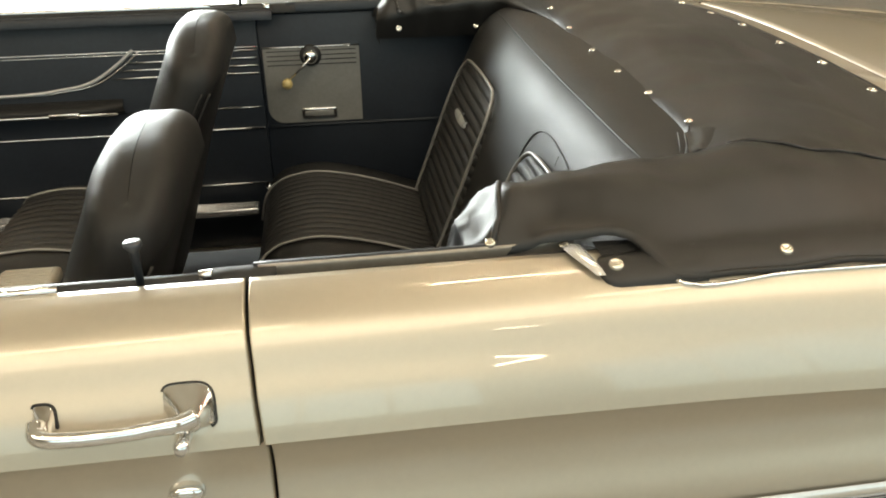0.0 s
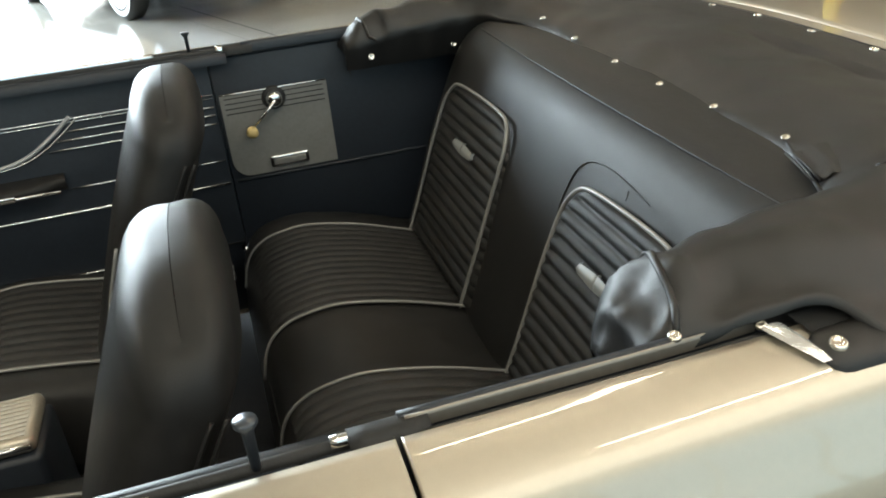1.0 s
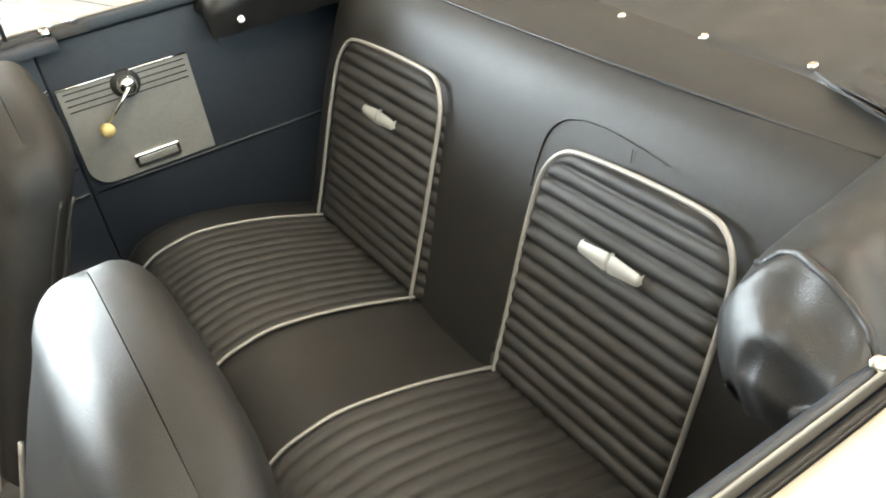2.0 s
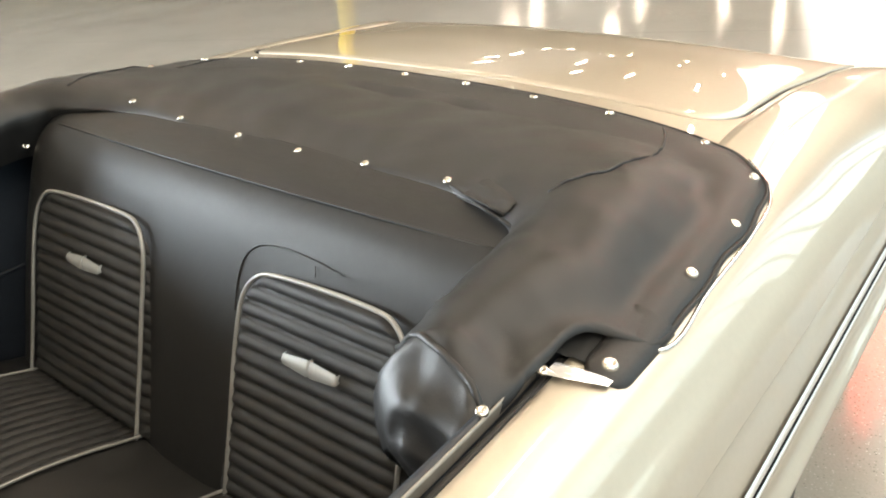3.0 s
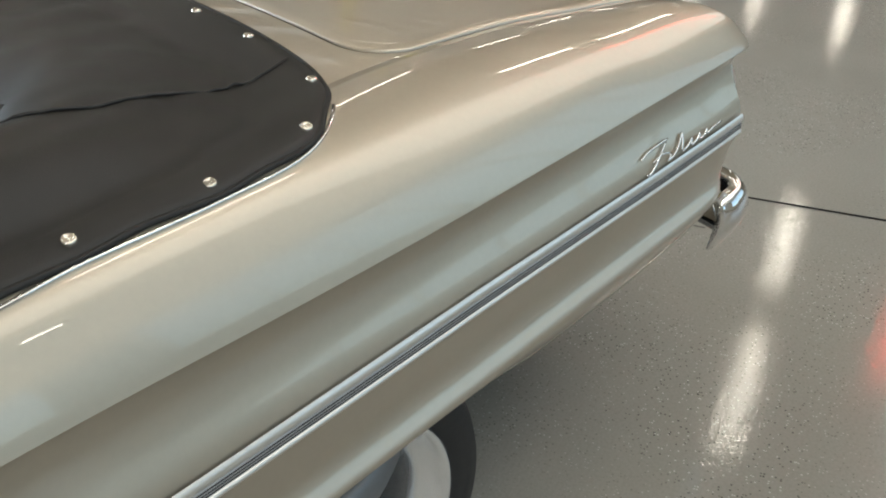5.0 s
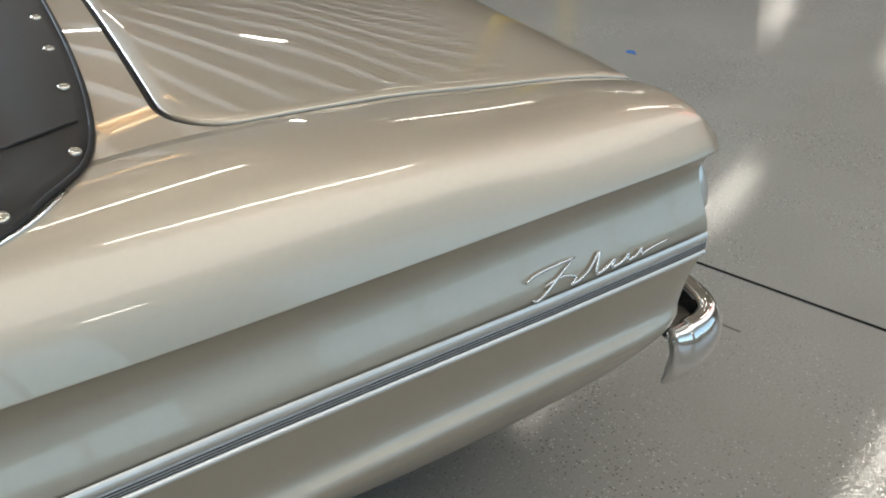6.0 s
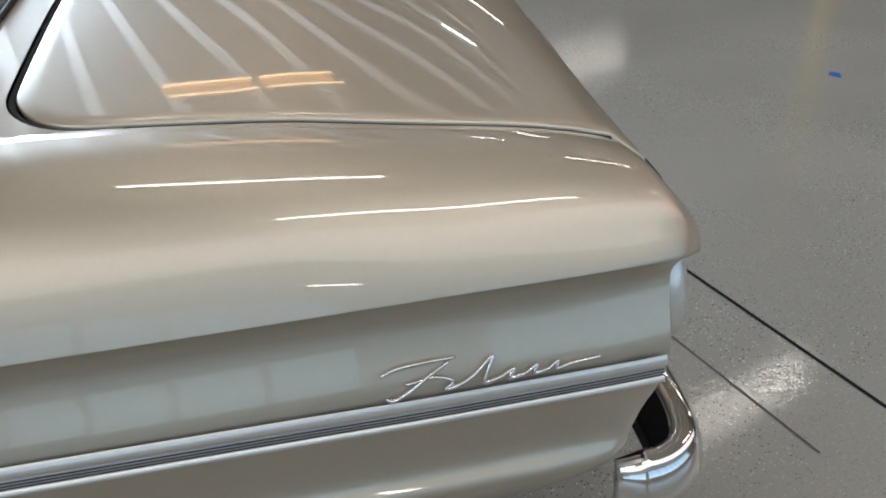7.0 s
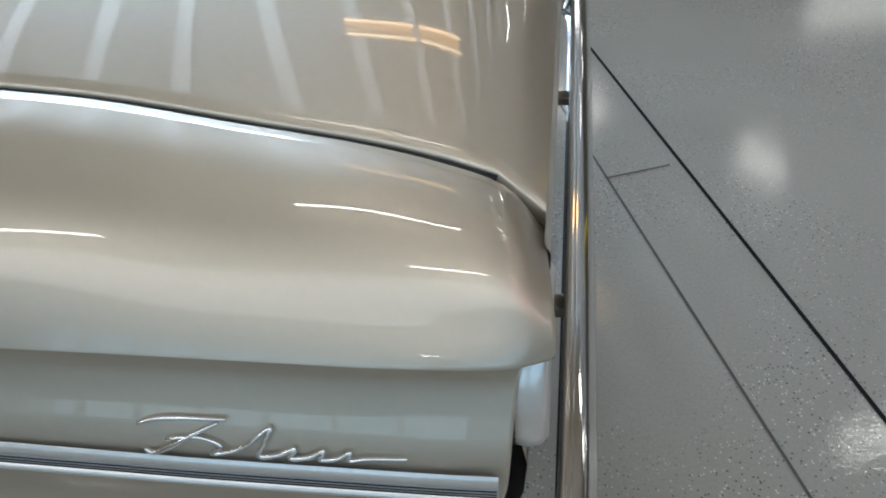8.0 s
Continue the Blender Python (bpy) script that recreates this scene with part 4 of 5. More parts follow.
def ribbed_back(y0, y1):
    """The pleated panel: 16 rolls lying crosswise, rounded upper corners."""
    rows = []
    zb, zt, n = .492, .868, 15
    for i in range(n * 8 + 1):
        u = i / (n * 8)
        z = zb + (zt - zb) * u
        puff = abs(math.sin(math.pi * u * n)) ** 0.55
        row = []
        inset = 0.062 * max(0.0, (u - .82) / .18) ** 2.2
        for k in range(25):
            v = k / 24
            spread = .028 * (1 - u)
            y = (y0 - (spread if y0 > 0 else 0)) + inset + (y1 - y0 + spread - 2 * inset) * v
            edge_fall = min(1.0, v / .014, (1 - v) / .014, (1 - u) / .02 + .0)
            out = (.004 + .0095 * puff + .0015 * noise.noise(Vector((y * 9, z * 30, 1.0)))) * edge_fall ** .5
            row.append((back_x(z) - out * .94 + .002, y, z + out * .35 + FAR * .5 * (y / .66 + 1)))
        rows.append(row)
    return part("pleated_panel", grid(rows), PLEAT, backrest, "ribbed black vinyl panel")


part("top_seam", tube([(.556 + .006 * (abs(y) / .5) ** 2, y, .9705 + FAR * .5 * (y / .66 + 1)) for y in [-.56 + 1.12 * k / 40 for k in range(41)]], .0022, 5), VINYL, backrest)


def cord(pts, r=.0041, steps=8, parent=None):
    return part("piping", tube(catmull(pts, steps), r, 7), PIPING, parent or backrest, "silver piping")


for s in (-1, 1):
    ya, yb = (.138, .543) if s > 0 else (-.484, -.121)
    ribbed_back(ya, yb)
    lift = FAR * .5 * ((ya + yb) / 2 / .66 + 1)
    def on_back(y, z, out=.0125):
        return (back_x(z) - out, y, z + lift)
    cord([on_back(ya, .485), on_back(ya, .60), on_back(ya, .72), on_back(ya + .003, .80), on_back(ya + .012, .838), on_back(ya + .036, .866), on_back(ya + .075, .876), on_back((ya + yb) / 2, .878),
          on_back(yb - .075, .874), on_back(yb - .036, .864), on_back(yb - .012, .838), on_back(yb - .003, .80), on_back(yb, .72), on_back(yb, .60), on_back(yb, .485)])
    if s < 0:
        # a fine welt round the panel's inner shoulder, a short tick above it and a double seam towards the side
        path = [(yb + .020, .795), (yb + .021, .835), (yb + .012, .878), (yb - .020, .902), (yb - .08, .909), (yb - .15, .905), (yb - .21, .898)]
        part("welt", tube(catmull([on_back(y, z, .001) for y, z in path], 8), lambda u: .0019 - .0012 * u, 6), VINYL, backrest)
        ym = (ya + yb) / 2 + .03
        part("short_seam", tube([on_back(ym, .884, .001), on_back(ym + .004, .898, .0005)], .0008, 5), VINYL, backrest)
        for dz in (0, .007):
            part("side_seam", tube([(back_x(z + dz) + .05 * max(0.0, (-y - .56) / .13) ** 2.2, y, z + dz + lift) for y, z in ((-.508, .838), (-.545, .852), (-.58, .864), (-.62, .876))], .0012, 5), VINYL, backrest)
    yc = -.300 if s < 0 else .336
    bm = bmesh.new()
    for prof in ([(-.058, .007), (-.054, .0085), (-.006, .0125), (-.0015, .0120)], [(.0015, .0120), (.006, .0125), (.054, .0085), (.058, .007)]):
        rows = []
        for y, h in prof:
            rows.append([(back_x(.768 + q * h) - .019 - .003 * (1 - abs(q)), yc + y, .768 + q * h + lift) for q in (-1, -.5, 0, .5, 1)])
        rows = [[(x + .008, y, z) for x, y, z in rows[0]], *rows, [(x + .008, y, z) for x, y, z in rows[-1]]]
        part("emblem_half", grid(rows), EMBLEM, backrest, "pale silver emblem bar")


def cushion_z(x, y):
    z = spline([-.115, -.10, -.075, -.03, .05, .15, .25, .34, .40], [.33, .46, .523, .558, .571, .555, .525, .492, .475], x)
    e = max(0.0, (abs(y) - .60) / .12)
    return z - .07 * e ** 2.2 - .010 * math.exp(-(y / .10) ** 4) + FAR * .35 * (y / .66 + 1)


xs = [-.115, -.112, -.106, -.10, -.09, -.075, -.06, -.045] + [-.03 + .43 * k / 22 for k in range(23)]
rows = [[(x, y, cushion_z(x, y)) for y in [-.70 + 1.40 * k / 60 for k in range(61)]] for x in xs]
cushion = part("cushion", grid(rows), VINYL, seat, "black vinyl bench cushion")
part("seat_riser", box(-.10, .42, -.68, .68, .26, .47), UNDER, seat, smooth=False)
for s in (-1, 1):
    ya, yb = (.134, .533) if s > 0 else (-.500, -.113)
    n = 14
    rows = []
    for x in xs[5:-3]:
        row = []
        for k in range(n * 7 + 1):
            u = k / (n * 7)
            y = ya + (yb - ya) * u
            puff = abs(math.sin(math.pi * u * n)) ** .6
            row.append((x, y, cushion_z(x, y) + .002 + .0055 * puff * min(1, u / .02, (1 - u) / .02) ** .5))
        rows.append(row)
    part("pleated_panel", grid(rows), PLEAT, cushion, "pleated black vinyl seat panel")
    for y in (ya, yb):
        cord([(x - .004 if x < -.05 else x, y, cushion_z(x, y) + .008) for x in (-.104, -.09, -.07, -.04, .0, .06, .14, .22, .30, .338)], .0032, 5, cushion)


# ---------------------------------------------------------------- front bucket seats
def bucket(yc, s):
    e = empty("front_seat")
    e.parent = car
    tagged(e, "black vinyl front bucket seat with silver piping")
    lift = FAR * .9 if yc > 0 else 0
    half = .250
    mid = catmull([(-.375, 0, .42), (-.342, 0, .52), (-.302, 0, .64), (-.260, 0, .76), (-.213, 0, .88), (-.180, 0, .96)], 5)
    rows = []
    m = len(mid)
    def width(u):
        return half * (1 - .06 * u ** 2)
    def ring_at(cx, cz, w, t, crown):
        ring = []
        for k in range(48):
            a = k * math.tau / 48
            c, d = math.cos(a), math.sin(a)
            ex, ey = abs(c) ** .55 * math.copysign(1, c), abs(d) ** .50 * math.copysign(1, d)
            ring.append((cx + t * ex * (1.0 - .22 * ey ** 4), yc + w * ey, cz + lift - crown * abs(ey) ** 2.4))
        return ring
    for i, q in enumerate(mid):
        u = i / (m - 1)
        rows.append(ring_at(q.x, q.z, width(u), .082 - .010 * u, .050 * u ** 2))
    for k in range(1, 9):
        p = k / 8 * math.pi / 2
        rows.append(ring_at(mid[-1].x + .010 * math.sin(p), mid[-1].z + .075 * math.sin(p), half * (.94 - .20 * (1 - math.cos(p))), .068 * max(math.cos(p), .0) ** .7 + .0005, .050))
    rows.insert(0, [(mid[0].x, yc, .40 + lift)] * 48)
    rest = part("seat_back", grid(rows, close_v=True), VINYL, e, "rounded black vinyl backrest")
    # twin seam up the outer edges
    for sy in (-1, 1):
        for off in (-.008, .008):
            path = []
            for i in range(2, m):
                q = mid[i]
                u = i / (m - 1)
                path.append((q.x + .030 + off, yc + sy * (width(u) * .990 + .0015), q.z + lift - .048 * u ** 2))
            part("seam", tube(path, .0030, 5), VINYL, rest)
        q0 = [(mid[i].x - .058, yc + sy * (half * .955), mid[i].z + lift) for i in range(4, 17, 3)]
        part("piping", tube(catmull(q0, 4), .0035, 6), PIPING, rest)
    # lower cushion
    def cz(x, y):
        f = abs(y - yc) / .26
        return spline([-.76, -.745, -.70, -.60, -.42, -.26, -.20], [.40, .49, .54, .555, .530, .505, .50], x) - .03 * max(0, (f - .82) / .18) ** 2 + lift
    xs2 = [-.76, -.752, -.745, -.73, -.71] + [-.70 + .36 * k / 14 for k in range(15)]
    rows = [[(x, yc - .262, .36 + lift), *[(x, y, cz(x, y)) for y in [yc - .26 + .52 * k / 24 for k in range(25)]], (x, yc + .262, .36 + lift)] for x in xs2]
    cush = part("seat_cushion", grid(rows), VINYL, e, "black vinyl seat cushion")
    n = 11
    rows = []
    for x in xs2[4:]:
        rows.append([(x, yc - .18 + .36 * k / (n * 6), cz(x, yc - .18 + .36 * k / (n * 6)) + .002 + .0065 * abs(math.sin(math.pi * k / 6)) ** .6) for k in range(n * 6 + 1)])
    part("pleated_panel", grid(rows), PLEAT, cush, "pleated black vinyl seat panel")
    for y in (yc - .182, yc + .182):
        part("piping", tube(catmull([(x, y, cz(x, y) + .005) for x in (-.742, -.70, -.6, -.5, -.42, -.36)], 5), .0036, 6), PIPING, cush)
    part("seat_base", box(-.70, -.36, yc - .23, yc + .23, .262, .40, .01), UNDER, e)
    bm = lathe([(0, .012), (.010, .010), (.012, 0)], 12, "y")
    for v in bm.verts:
        v.co = Vector((v.co.x - .085, yc + .262 * s + v.co.y * s, v.co.z + .50 + lift))
    part("hinge_bolt", bm, CHROME, e, "chrome hinge bolt")


bucket(-.352, -1)
bucket(.365, 1)

console = empty("console")
console.parent = car
tagged(console, "floor console with a ribbed tan metal top")
part("console_base", box(-1.25, -.47, -.120, .035, .262, .592, .012), PANEL, console)
for x0, x1 in ((-1.22, -.606), (-.598, -.476)):
    top = part("console_top", box(x0, x1, -.110, .028, .591, .622, .012), TAN, console, "tan ribbed metal top plate")
    for k in range(10):
        part("rib", box(x0 + .012, x1 - .014, -.098 + k * .012, -.093 + k * .012, .6210, .6236), TAN, top, smooth=False)
    for y in (-.113, .031):
        part("edge_trim", tube([(x0 + .006, y, .609), (x1 - .006, y, .609)], .005, 8), CHROME, top)


# bright threshold plate under the far door, and a belt tongue on the far seat
sill = part("threshold_plate", box(-1.05, -.128, .655, .715, .425, .446, .004), POLISHED, car, "ribbed aluminium threshold plate")
for k in range(4):
    part("rib", tube([(-1.04, .664 + .013 * k, .4465), (-.138, .664 + .013 * k, .4465)], .0022, 6), POLISHED, sill)


# ---------------------------------------------------------------- folded top under its boot cover
OUT = [(.238, -.700, .932), (.252, -.735, .960), (.300, -.746, .983), (.362, -.752, .997), (.428, -.762, 1.002), (.476, -.824, .972), (.609, -.818, .961), (.769, -.810, .954),
       (.895, -.793, .951), (.977, -.740, .956), (1.029, -.650, .970), (1.051, -.520, .980), (1.060, -.345, .991), (1.062, -.170, .998), (1.062, 0, 1.002)]
INN = [(.247, -.642, .922), (.270, -.612, .956), (.330, -.598, .980), (.420, -.590, .988), (.500, -.583, .994), (.545, -.578, .996), (.580, -.572, .998), (.612, -.530, .996),
       (.640, -.465, .992), (.655, -.400, .989), (.660, -.330, .990), (.661, -.250, .991), (.662, -.165, .989), (.662, -.080, .989), (.662, 0, .989)]
RISE = [.000, .022, .040, .044, .046, .052, .058, .062, .058, .050, .044, .038, .034, .032, .032]
def body_top(x, y):
    """The painted skin under the cover."""
    ay = abs(y)
    lift = FAR if y > 0 else 0.0
    row = flank_row(x)
    if ay <= row[0][0]:
        return deck_z(x, y)
    for (ya, za), (yb, zb) in zip(row[:-1], row[1:]):
        if ya <= ay <= yb:
            return za + (zb - za) * (ay - ya) / max(1e-6, yb - ya) + lift
    return 0.9 + lift


full_o = OUT + [(x, -y, z + FAR * .7) for x, y, z in reversed(OUT[:-1])]
full_i = INN + [(x, -y + .046 * max(0.0, min(1.0, (.61 - x) / .05)), z + FAR * .7 * min(1.0, -y / .45) + .004 * max(0.0, min(1.0, (.61 - x) / .05))) for x, y, z in reversed(INN[:-1])]
full_r = RISE + list(reversed(RISE[:-1]))
lo, li = catmull(full_o, 6), catmull(full_i, 6)
plain = [q.copy() for q in lo]
SNAP_X = [.430, .609, .769, .923, 1.02]
for q, b in zip(lo, li):                    # the edge draws in between its snaps
    for xa, xb in zip(SNAP_X[:-1], SNAP_X[1:]):
        if xa < q.x <= xb and abs(q.y) > .62:
            u = (q.x - xa) / (xb - xa)
            q += (b - q).normalized() * .0065 * math.sin(math.pi * u) ** 2
lr = [q.x for q in catmull([(r, 0, 0) for r in full_r], 6)]
COVER_PTS = []
rows = []
NV = 26
for a, b, r in zip(lo, li, lr):
    row = []
    d = (b - a)
    wing = max(0.0, min(1.0, (.60 - b.x) / .10))
    hang = max(0.0, min(1.0, (.625 - b.x) / .05))
    lobe = max(0.0, min(1.0, (.36 - b.x) / .08)) if b.y < 0 else 0.45
    for k in range(NV + 1):
        v = k / NV
        p = a.lerp(b, v)
        rise_in = min(1, v / .50)
        shape = rise_in * rise_in * (3 - 2 * rise_in) * (1 - max(0, (v - .62) / .38) ** 2.0 * .92)
        wr = noise.noise(Vector((p.x * 7, p.y * 7, 0))) * .006 + noise.noise(Vector((p.x * 19, p.y * 15, 4))) * .0035 * (1 + 1.5 * wing)
        fold = .004 * math.sin(p.x * 60 + 4 * noise.noise(p * 6)) * max(0, 1 - v / .22) * max(0, min(1, (p.x - .45) / .1))
        tip_k = max(0.0, min(1.0, (.43 - p.x) / .12)) * (1 - v * .2)
        crease = .5 - abs(noise.noise(Vector((p.x * 17, p.y * 12, p.z * 12 + 7)))) * 1.8
        p = p + Vector((-.030, 0, .008)) * crease * tip_k
        wr += .018 * tip_k * (.5 - abs(noise.noise(Vector((p.x * 13, p.y * 9, p.z * 9 + 3)))) * 1.6)
        p = p + Vector((0, 0, r * shape + (wr + fold) * min(1, v / .06, (1 - v) / .06)))
        if p.x > .40 and v < .30:
            p.z = max(p.z, body_top(p.x, p.y) + .006 + .006 * min(1, v / .1))
        row.append(p)
        COVER_PTS.append(p)
    drop = .09 * wing + .012
    first = row[0]
    row.insert(0, first + Vector((0, 0, -.009)) - d.normalized() * .001)
    tip = row[-1]
    row.append(tip + d.normalized() * .006 + Vector((0, 0, -.010)))
    ripple = .004 * math.sin(tip.x * 75 + 2) * hang
    if b.y > 0:
        low = tip.lerp(Vector((tip.x, .664, .928)), hang)
        for f in (.30, .65, 1.0):
            row.append(tip.lerp(low, f) + Vector((0, ripple - .006 * math.sin(math.pi * f) * hang, -.002 - .004 * f)))
        rows.append(row)
        continue
    rim = max(0.0, min(1.0, (b.x - .249) / .045))
    hang *= rim
    ripple *= rim
    row.append(tip - d.normalized() * (.018 * hang + ripple) + Vector((0, 0, -.012 - hang * (.016 + .020 * lobe))))
    row.append(tip - d.normalized() * (.034 * hang + ripple) + Vector((0, 0, -.014 - hang * (.030 + .042 * lobe))))
    row.append(tip - d.normalized() * (.044 * hang + ripple * .5) + Vector((0, 0, -.016 - hang * (.042 + .058 * lobe))))
    rows.append(row)
endrow = lambda row, k: [Vector((p.x + .02 * k, p.y, max(p.z - .05 * k, min(p.z, .880)))) for p in row]
rows.insert(0, endrow(rows[0], 1.0))
rows.append(endrow(rows[-1], .35))
cover = part("top_boot_cover", grid(rows), COVER, car, "black vinyl boot cover snapped over the folded top")


def cover_z(x, y):
    q = min(COVER_PTS, key=lambda p: (p.x - x) ** 2 + (p.y - y) ** 2)
    return q.z


for s in (-1, 1):
    lift = FAR * .7 if s > 0 else 0
    # tongue that buttons onto the body behind the chrome corner
    rows = []
    for i in range(17):
        u = i / 16
        x = .3815 + .125 * u
        cap = math.sqrt(max(0.0, 1 - (1 - min(1, u / .19)) ** 2)) + .02
        row = []
        for k in range(13):
            q = -1.16 + 2.32 * k / 12
            w = max(-1.0, min(1.0, q))
            y = .8005 + (.0235 + .004 * u) * cap * w * (1 + .03 * (abs(q) > 1)) - .004 * u
            rise = .0025 + .0050 * (1 - w ** 4) * min(1, cap) + .010 * max(0, u - .45)
            row.append((x, s * y, body_top(x, s * y) + (rise if abs(q) <= 1 else -.002)))
        rows.append(row)
    # near-black sheet over the paint imitates the shade in the hollow here
    shade_rows = [[(x, s * y, body_top(x, s * y) + .0035) for y in [.745 + .040 * q / 8 for q in range(9)]] for x in [.395 + .115 * q / 8 for q in range(9)]]
    part("dark_lining", grid(shade_rows), UNDER, cover, "dark sheet standing in for the shade under the cover's lifted edge")
    part("button_tongue", grid(rows), COVER, cover, "rounded vinyl tongue")
    # loose corner fold beside the seat back
    if s < 0:
        edge_line = [(.664, .405, .994), (.642, .452, .993), (.618, .505, .994), (.585, .568, .997)]
        part("fold_edge", tube([(q[0], s * q[1], q[2] + .002 + lift) for q in edge_line], .0030, 6), RUBBER, cover)
        # rounded tab with its stitched root
        root, across = (Vector((.637, .450)), Vector((.600, .545))), Vector((.048, .022))
        rows = []
        for i in range(9):
            u = i / 8
            w = 1 - .25 * max(0, (u - .7) / .3) ** 2
            row = []
            for k in range(9):
                v = .5 + (k / 8 - .5) * w
                q = root[0].lerp(root[1], v) + across * u
                row.append((q.x, s * q.y, min(max(cover_z(q.x, -q.y), .998), 1.007) + .006 + .003 * math.sin(math.pi * u) + lift))
            rows.append(row)
        rows += [[(x, y, z - .004) for x, y, z in row] for row in reversed(rows)]
        tab = part("corner_tab", grid(rows), COVER, cover, "rounded vinyl tab with stitched root")
        for off in (-.010, 0.0, .010):
            q0, q1 = root[0] + across * (off / .053), root[1] + across * (off / .053)
            part("stitch", tube([(q0.x, s * q0.y, .9985 + lift + .003), ((q0.x + q1.x) / 2, s * (q0.y + q1.y) / 2, 1.002 + lift + .003), (q1.x, s * q1.y, 1.002 + lift + .003)], .0017, 5), VINYL, tab)
    path = catmull([(x, s * y, 0) for x, y in ((.625, .600), (.70, .625), (.80, .632), (.90, .622), (.98, .60), (1.03, .575))], 6)
    part("seam_welt", tube([(q.x, q.y, cover_z(q.x, q.y) + .001) for q in path], .0024, 6), COVER, cover)
    path = catmull([(x, s * y, 0) for x, y in ((.312, .605), (.305, .64), (.296, .675), (.290, .71), (.278, .738))], 4)
    part("front_welt", tube([(q.x, q.y, cover_z(q.x, q.y) + .001) for q in path], .0042, 6), COVER, cover)
    hem = [p + Vector((0, 0, .002)) for p in lo[26:86]]
    part("hem", tube([(p.x, p.y * -s, body_top(p.x, -s * p.y) + .004) for p in hem], .0042, 6), RUBBER, cover)
    part("drip_rail", tube([(p.x + .002, (p.y - .003) * -s, body_top(p.x + .002, (p.y - .003) * -s) + .0015) for p in plain[29:56]], .0030, 6), CHROME, cover, "thin bright rail under the cover's edge")


def snap_mesh():
    bm = lathe([(0, .0036), (.0045, .0035), (.0052, .0042), (.0080, .0036), (.0096, .0016), (.0100, -.002)], 16, "z")
    me = bpy.data.meshes.new("snap")
    for f in bm.faces:
        f.smooth = True
    bm.to_mesh(me)
    bm.free()
    me.materials.append(BRASS)
    return me


SNAP = snap_mesh()


def snap(x, y, z=None, tilt=(0, 0, 1), size=1.0):
    ob = new("snap", SNAP)
    ob.parent = cover
    z = cover_z(x, y) + .001 if z is None else z
    ob.matrix_local = Matrix.Translation((x, y, z)) @ Vector(tilt).to_track_quat("Z", "Y").to_matrix().to_4x4() @ Matrix.Scale(size * .80, 4)
    return ob


for y in (-.400, -.231, -.071, .089, .265, .425):
    snap(.665, y, max(cover_z(x, y) for x in (.655, .662, .668, .674)) + .003, (-.3, 0, 1), .85)
for s in (-1, 1):
    lift = FAR * .7 if s > 0 else 0
    snap(.405, s * .802, body_top(.405, s * .802) + .0080, (0, s * .35, 1), 1.15)
    for x, y in ((.609, .800), (.769, .792), (.923, .763), (1.014, .653), (1.032, .475), (1.036, .317), (1.038, .160)):
        snap(x, s * y, None, (.25 if x > .95 else 0, s * (.45 if x < .95 else .1), 1), 1.05)
    snap(.274, s * .741, .989 + lift, (-.2, s * .3, 1), .85)
    snap(.358, s * .7535, .986 + lift, (-.2, s * .3, 1), .8)
snap(1.039, 0, None, (.25, 0, 1), 1.05)
for x in (.305, .519):
    snap(x, .650, .951, (0, -1, .35), 1.15)


# ---------------------------------------------------------------- plain front end of the car, ahead of the doors
rows = []
for i in range(21):
    x = -2.75 + 1.25 * i / 20
    ye = spline(ST, PROFILE[0][0], x)
    rows.append([(x, ye * (k / 16 - 1), spline(ST, PROFILE[0][1], x) + .03 * (1 - (k / 16 - 1) ** 2) + FAR * .5 * (k / 16)) for k in range(33)])
part("bonnet", grid(rows), PAINT, car, "champagne bonnet")
line = flank_row(-2.75)
rows = []
for y, z in line:
    rows.append([(-2.75 - .07 * (1 - (k / 12 - 1) ** 4), y * (k / 12 - 1), z + FAR * k / 24) for k in range(25)])
part("nose_panel", grid(rows), PAINT, car)
rows = [[(-1.50 + .10 * math.sin(math.pi * j / 16) ** 2, -.72 + 1.44 * k / 16, .99 - .22 * math.sin(math.pi * j / 16) ** 2 * 0 - .20 * (j / 16) ** 2) for k in range(17)] for j in range(17)]
part("dashboard", grid([[(x + .22 * (j / 16), y, z) for (x, y, z) in row] for j, row in enumerate(rows)]), VINYL, car, "black padded dashboard")


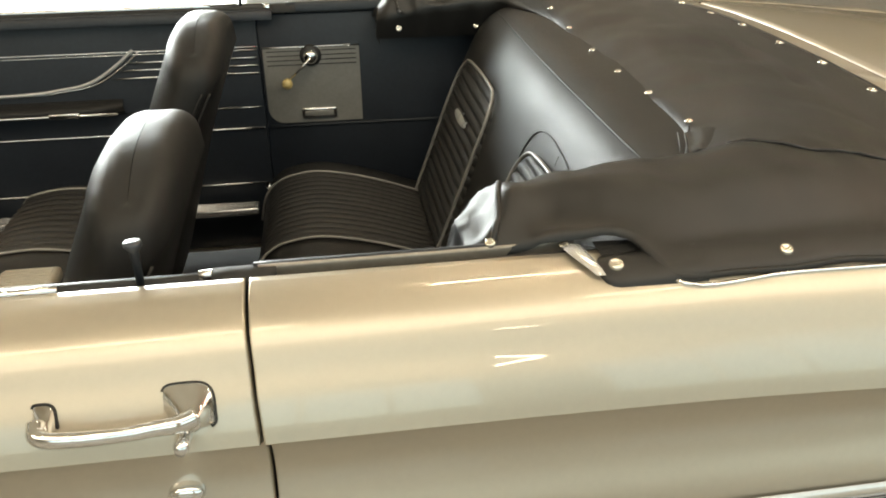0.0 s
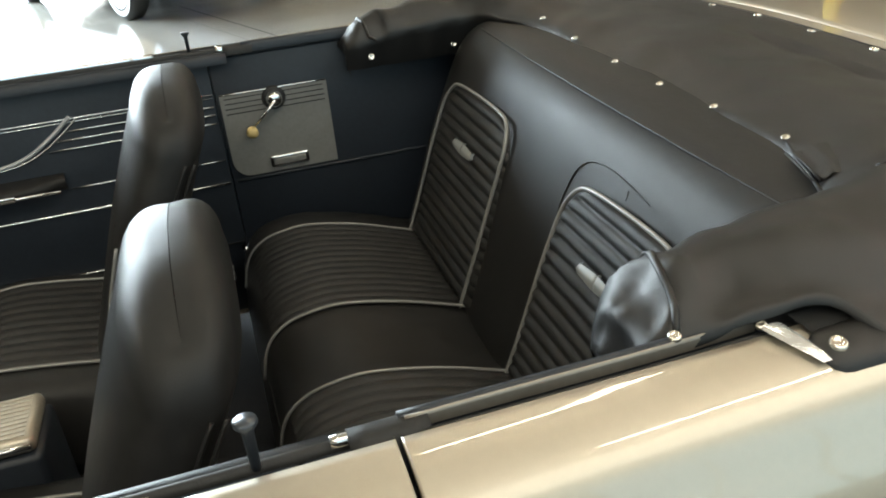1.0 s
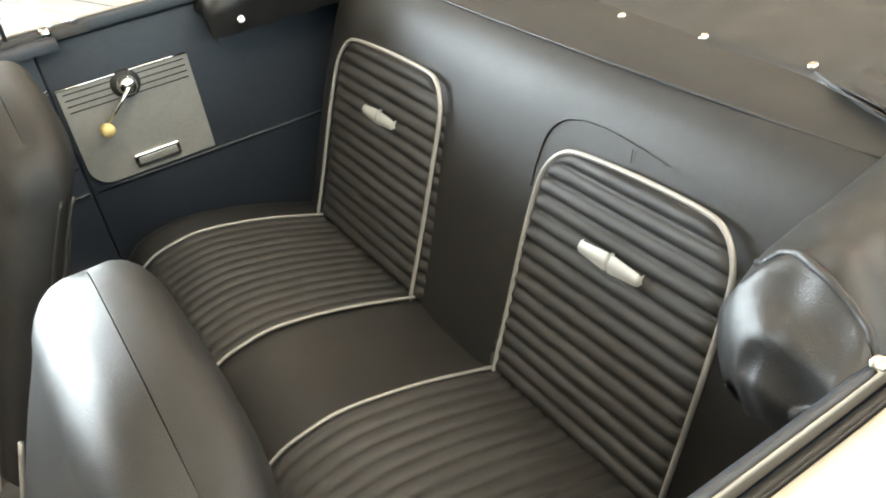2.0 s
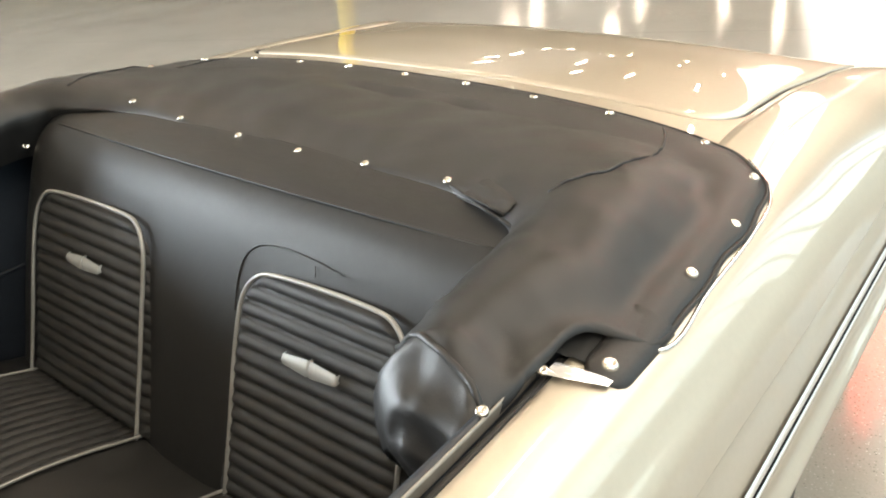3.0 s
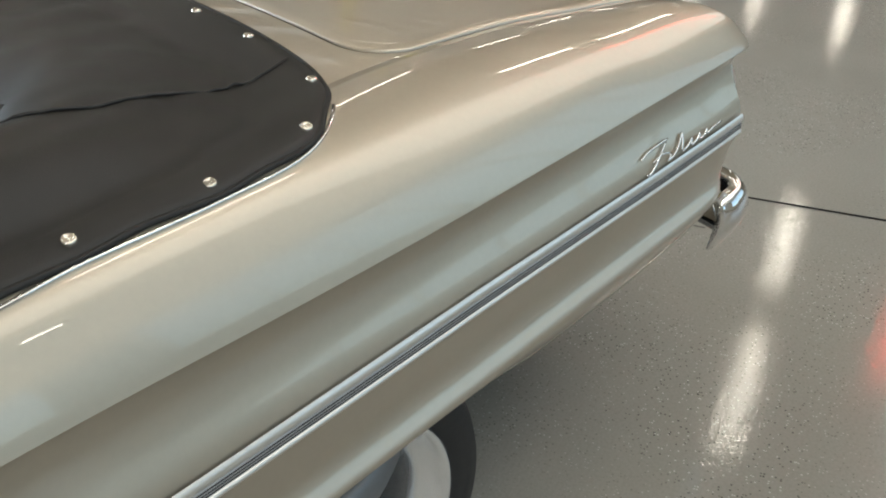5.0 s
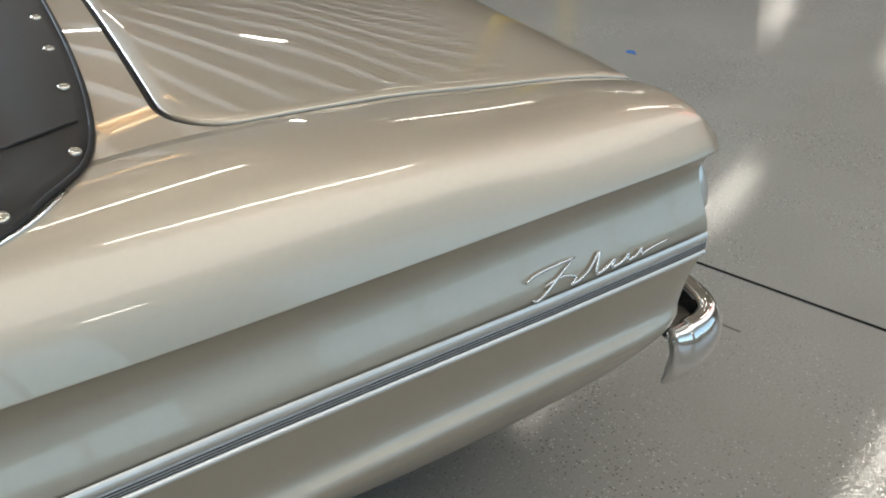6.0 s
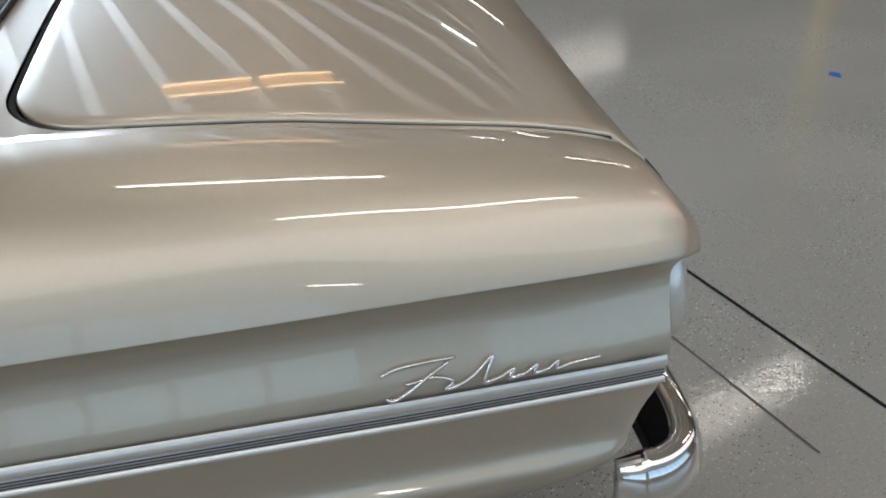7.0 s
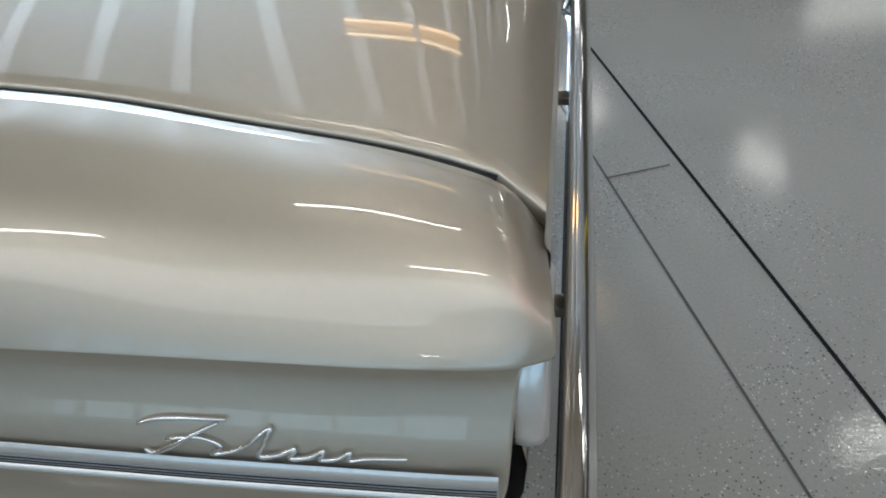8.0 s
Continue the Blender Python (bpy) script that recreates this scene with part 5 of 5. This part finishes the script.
# ---------------------------------------------------------------- other parked cars, seen past the far door
def parked(name, x, y, turn, paint, label):
    """A saloon: rounded lower body, cabin, glass, wheels with pale sidewalls; its nose points along -y."""
    e = empty(name, (x, y, 0))
    e.rotation_euler = (0, 0, turn)
    tagged(e, label, "car")
    ys = [0, .05, .25, .7, 1.3, 2.0, 3.0, 3.9, 4.4, 4.55]
    hw = [.62, .74, .82, .86, .88, .89, .88, .85, .78, .66]
    top = [.66, .74, .80, .84, .88, .90, .92, .90, .84, .72]
    rows = []
    for i in range(37):
        yy = 4.55 * i / 36
        w, t = spline(ys, hw, yy), spline(ys, top, yy)
        rows.append([(-w * .96, yy, .24), (-w, yy, .40), (-w * 1.01, yy, .60), (-w * .97, yy, t - .08), (-w * .85, yy, t - .01), (-w * .4, yy, t + .02), (0, yy, t + .03),
                     (w * .4, yy, t + .02), (w * .85, yy, t - .01), (w * .97, yy, t - .08), (w * 1.01, yy, .60), (w, yy, .40), (w * .96, yy, .24)])
    rows = [[(0, 0.02, .45)] * 13] + rows + [[(0, 4.53, .45)] * 13]
    part("body", grid(rows), paint, e)
    cabin = [[(a * (.74 - .16 * h), 1.35 + .55 * h + (2.1 - .95 * h) * b, .88 + .48 * h) for a, b in ((-1, 0), (1, 0), (1, 1), (-1, 1))] for h in (0, .35, .7, 1.0)]
    cabin.append([(0, 2.5, 1.38)] * 4)
    part("cabin", grid(cabin, close_v=True), GLASS, e, smooth=False)
    part("roof", box(-.58, .58, 1.95, 3.0, 1.345, 1.385, .015), paint, e)
    plan = catmull([(-.86, .35, .46), (-.84, .05, .46), (-.6, -.06, .46), (0, -.09, .46), (.6, -.06, .46), (.84, .05, .46), (.86, .35, .46)], 5)
    part("bumper", tube(plan, .055, 10), CHROME, e, "chrome front bumper")
    for sx in (-1, 1):
        bm = lathe([(0, -.03), (.06, -.028), (.085, -.01), (.095, .03)], 24, "y")
        bmesh.ops.translate(bm, verts=bm.verts, vec=(sx * .55, .06, .66))
        part("headlamp", bm, CHROME, e)
        for wy in (.85, 3.55):
            def lay(bm, sx=sx, wy=wy):
                for v in bm.verts:
                    v.co = Vector((sx * v.co.x, v.co.y + wy, v.co.z + .32))
                return bm
            w = part("wheel", lay(lathe([(.18, .70), (.29, .70), (.32, .73), (.32, .86), (.30, .89), (.20, .895)], 36, "x")), TYRE, e)
            part("sidewall_band", lay(lathe([(.275, .898), (.225, .900)], 36, "x")), WHITEWALL, w)
            part("wheel_cover", lay(lathe([(.205, .893), (.19, .90), (.14, .885), (.06, .915), (0, .92)], 30, "x")), CHROME, w)
    return e


parked("parked_car", 0.41, 7.4, radians(28), BLUEPAINT, "dark blue parked saloon with chrome bumper")
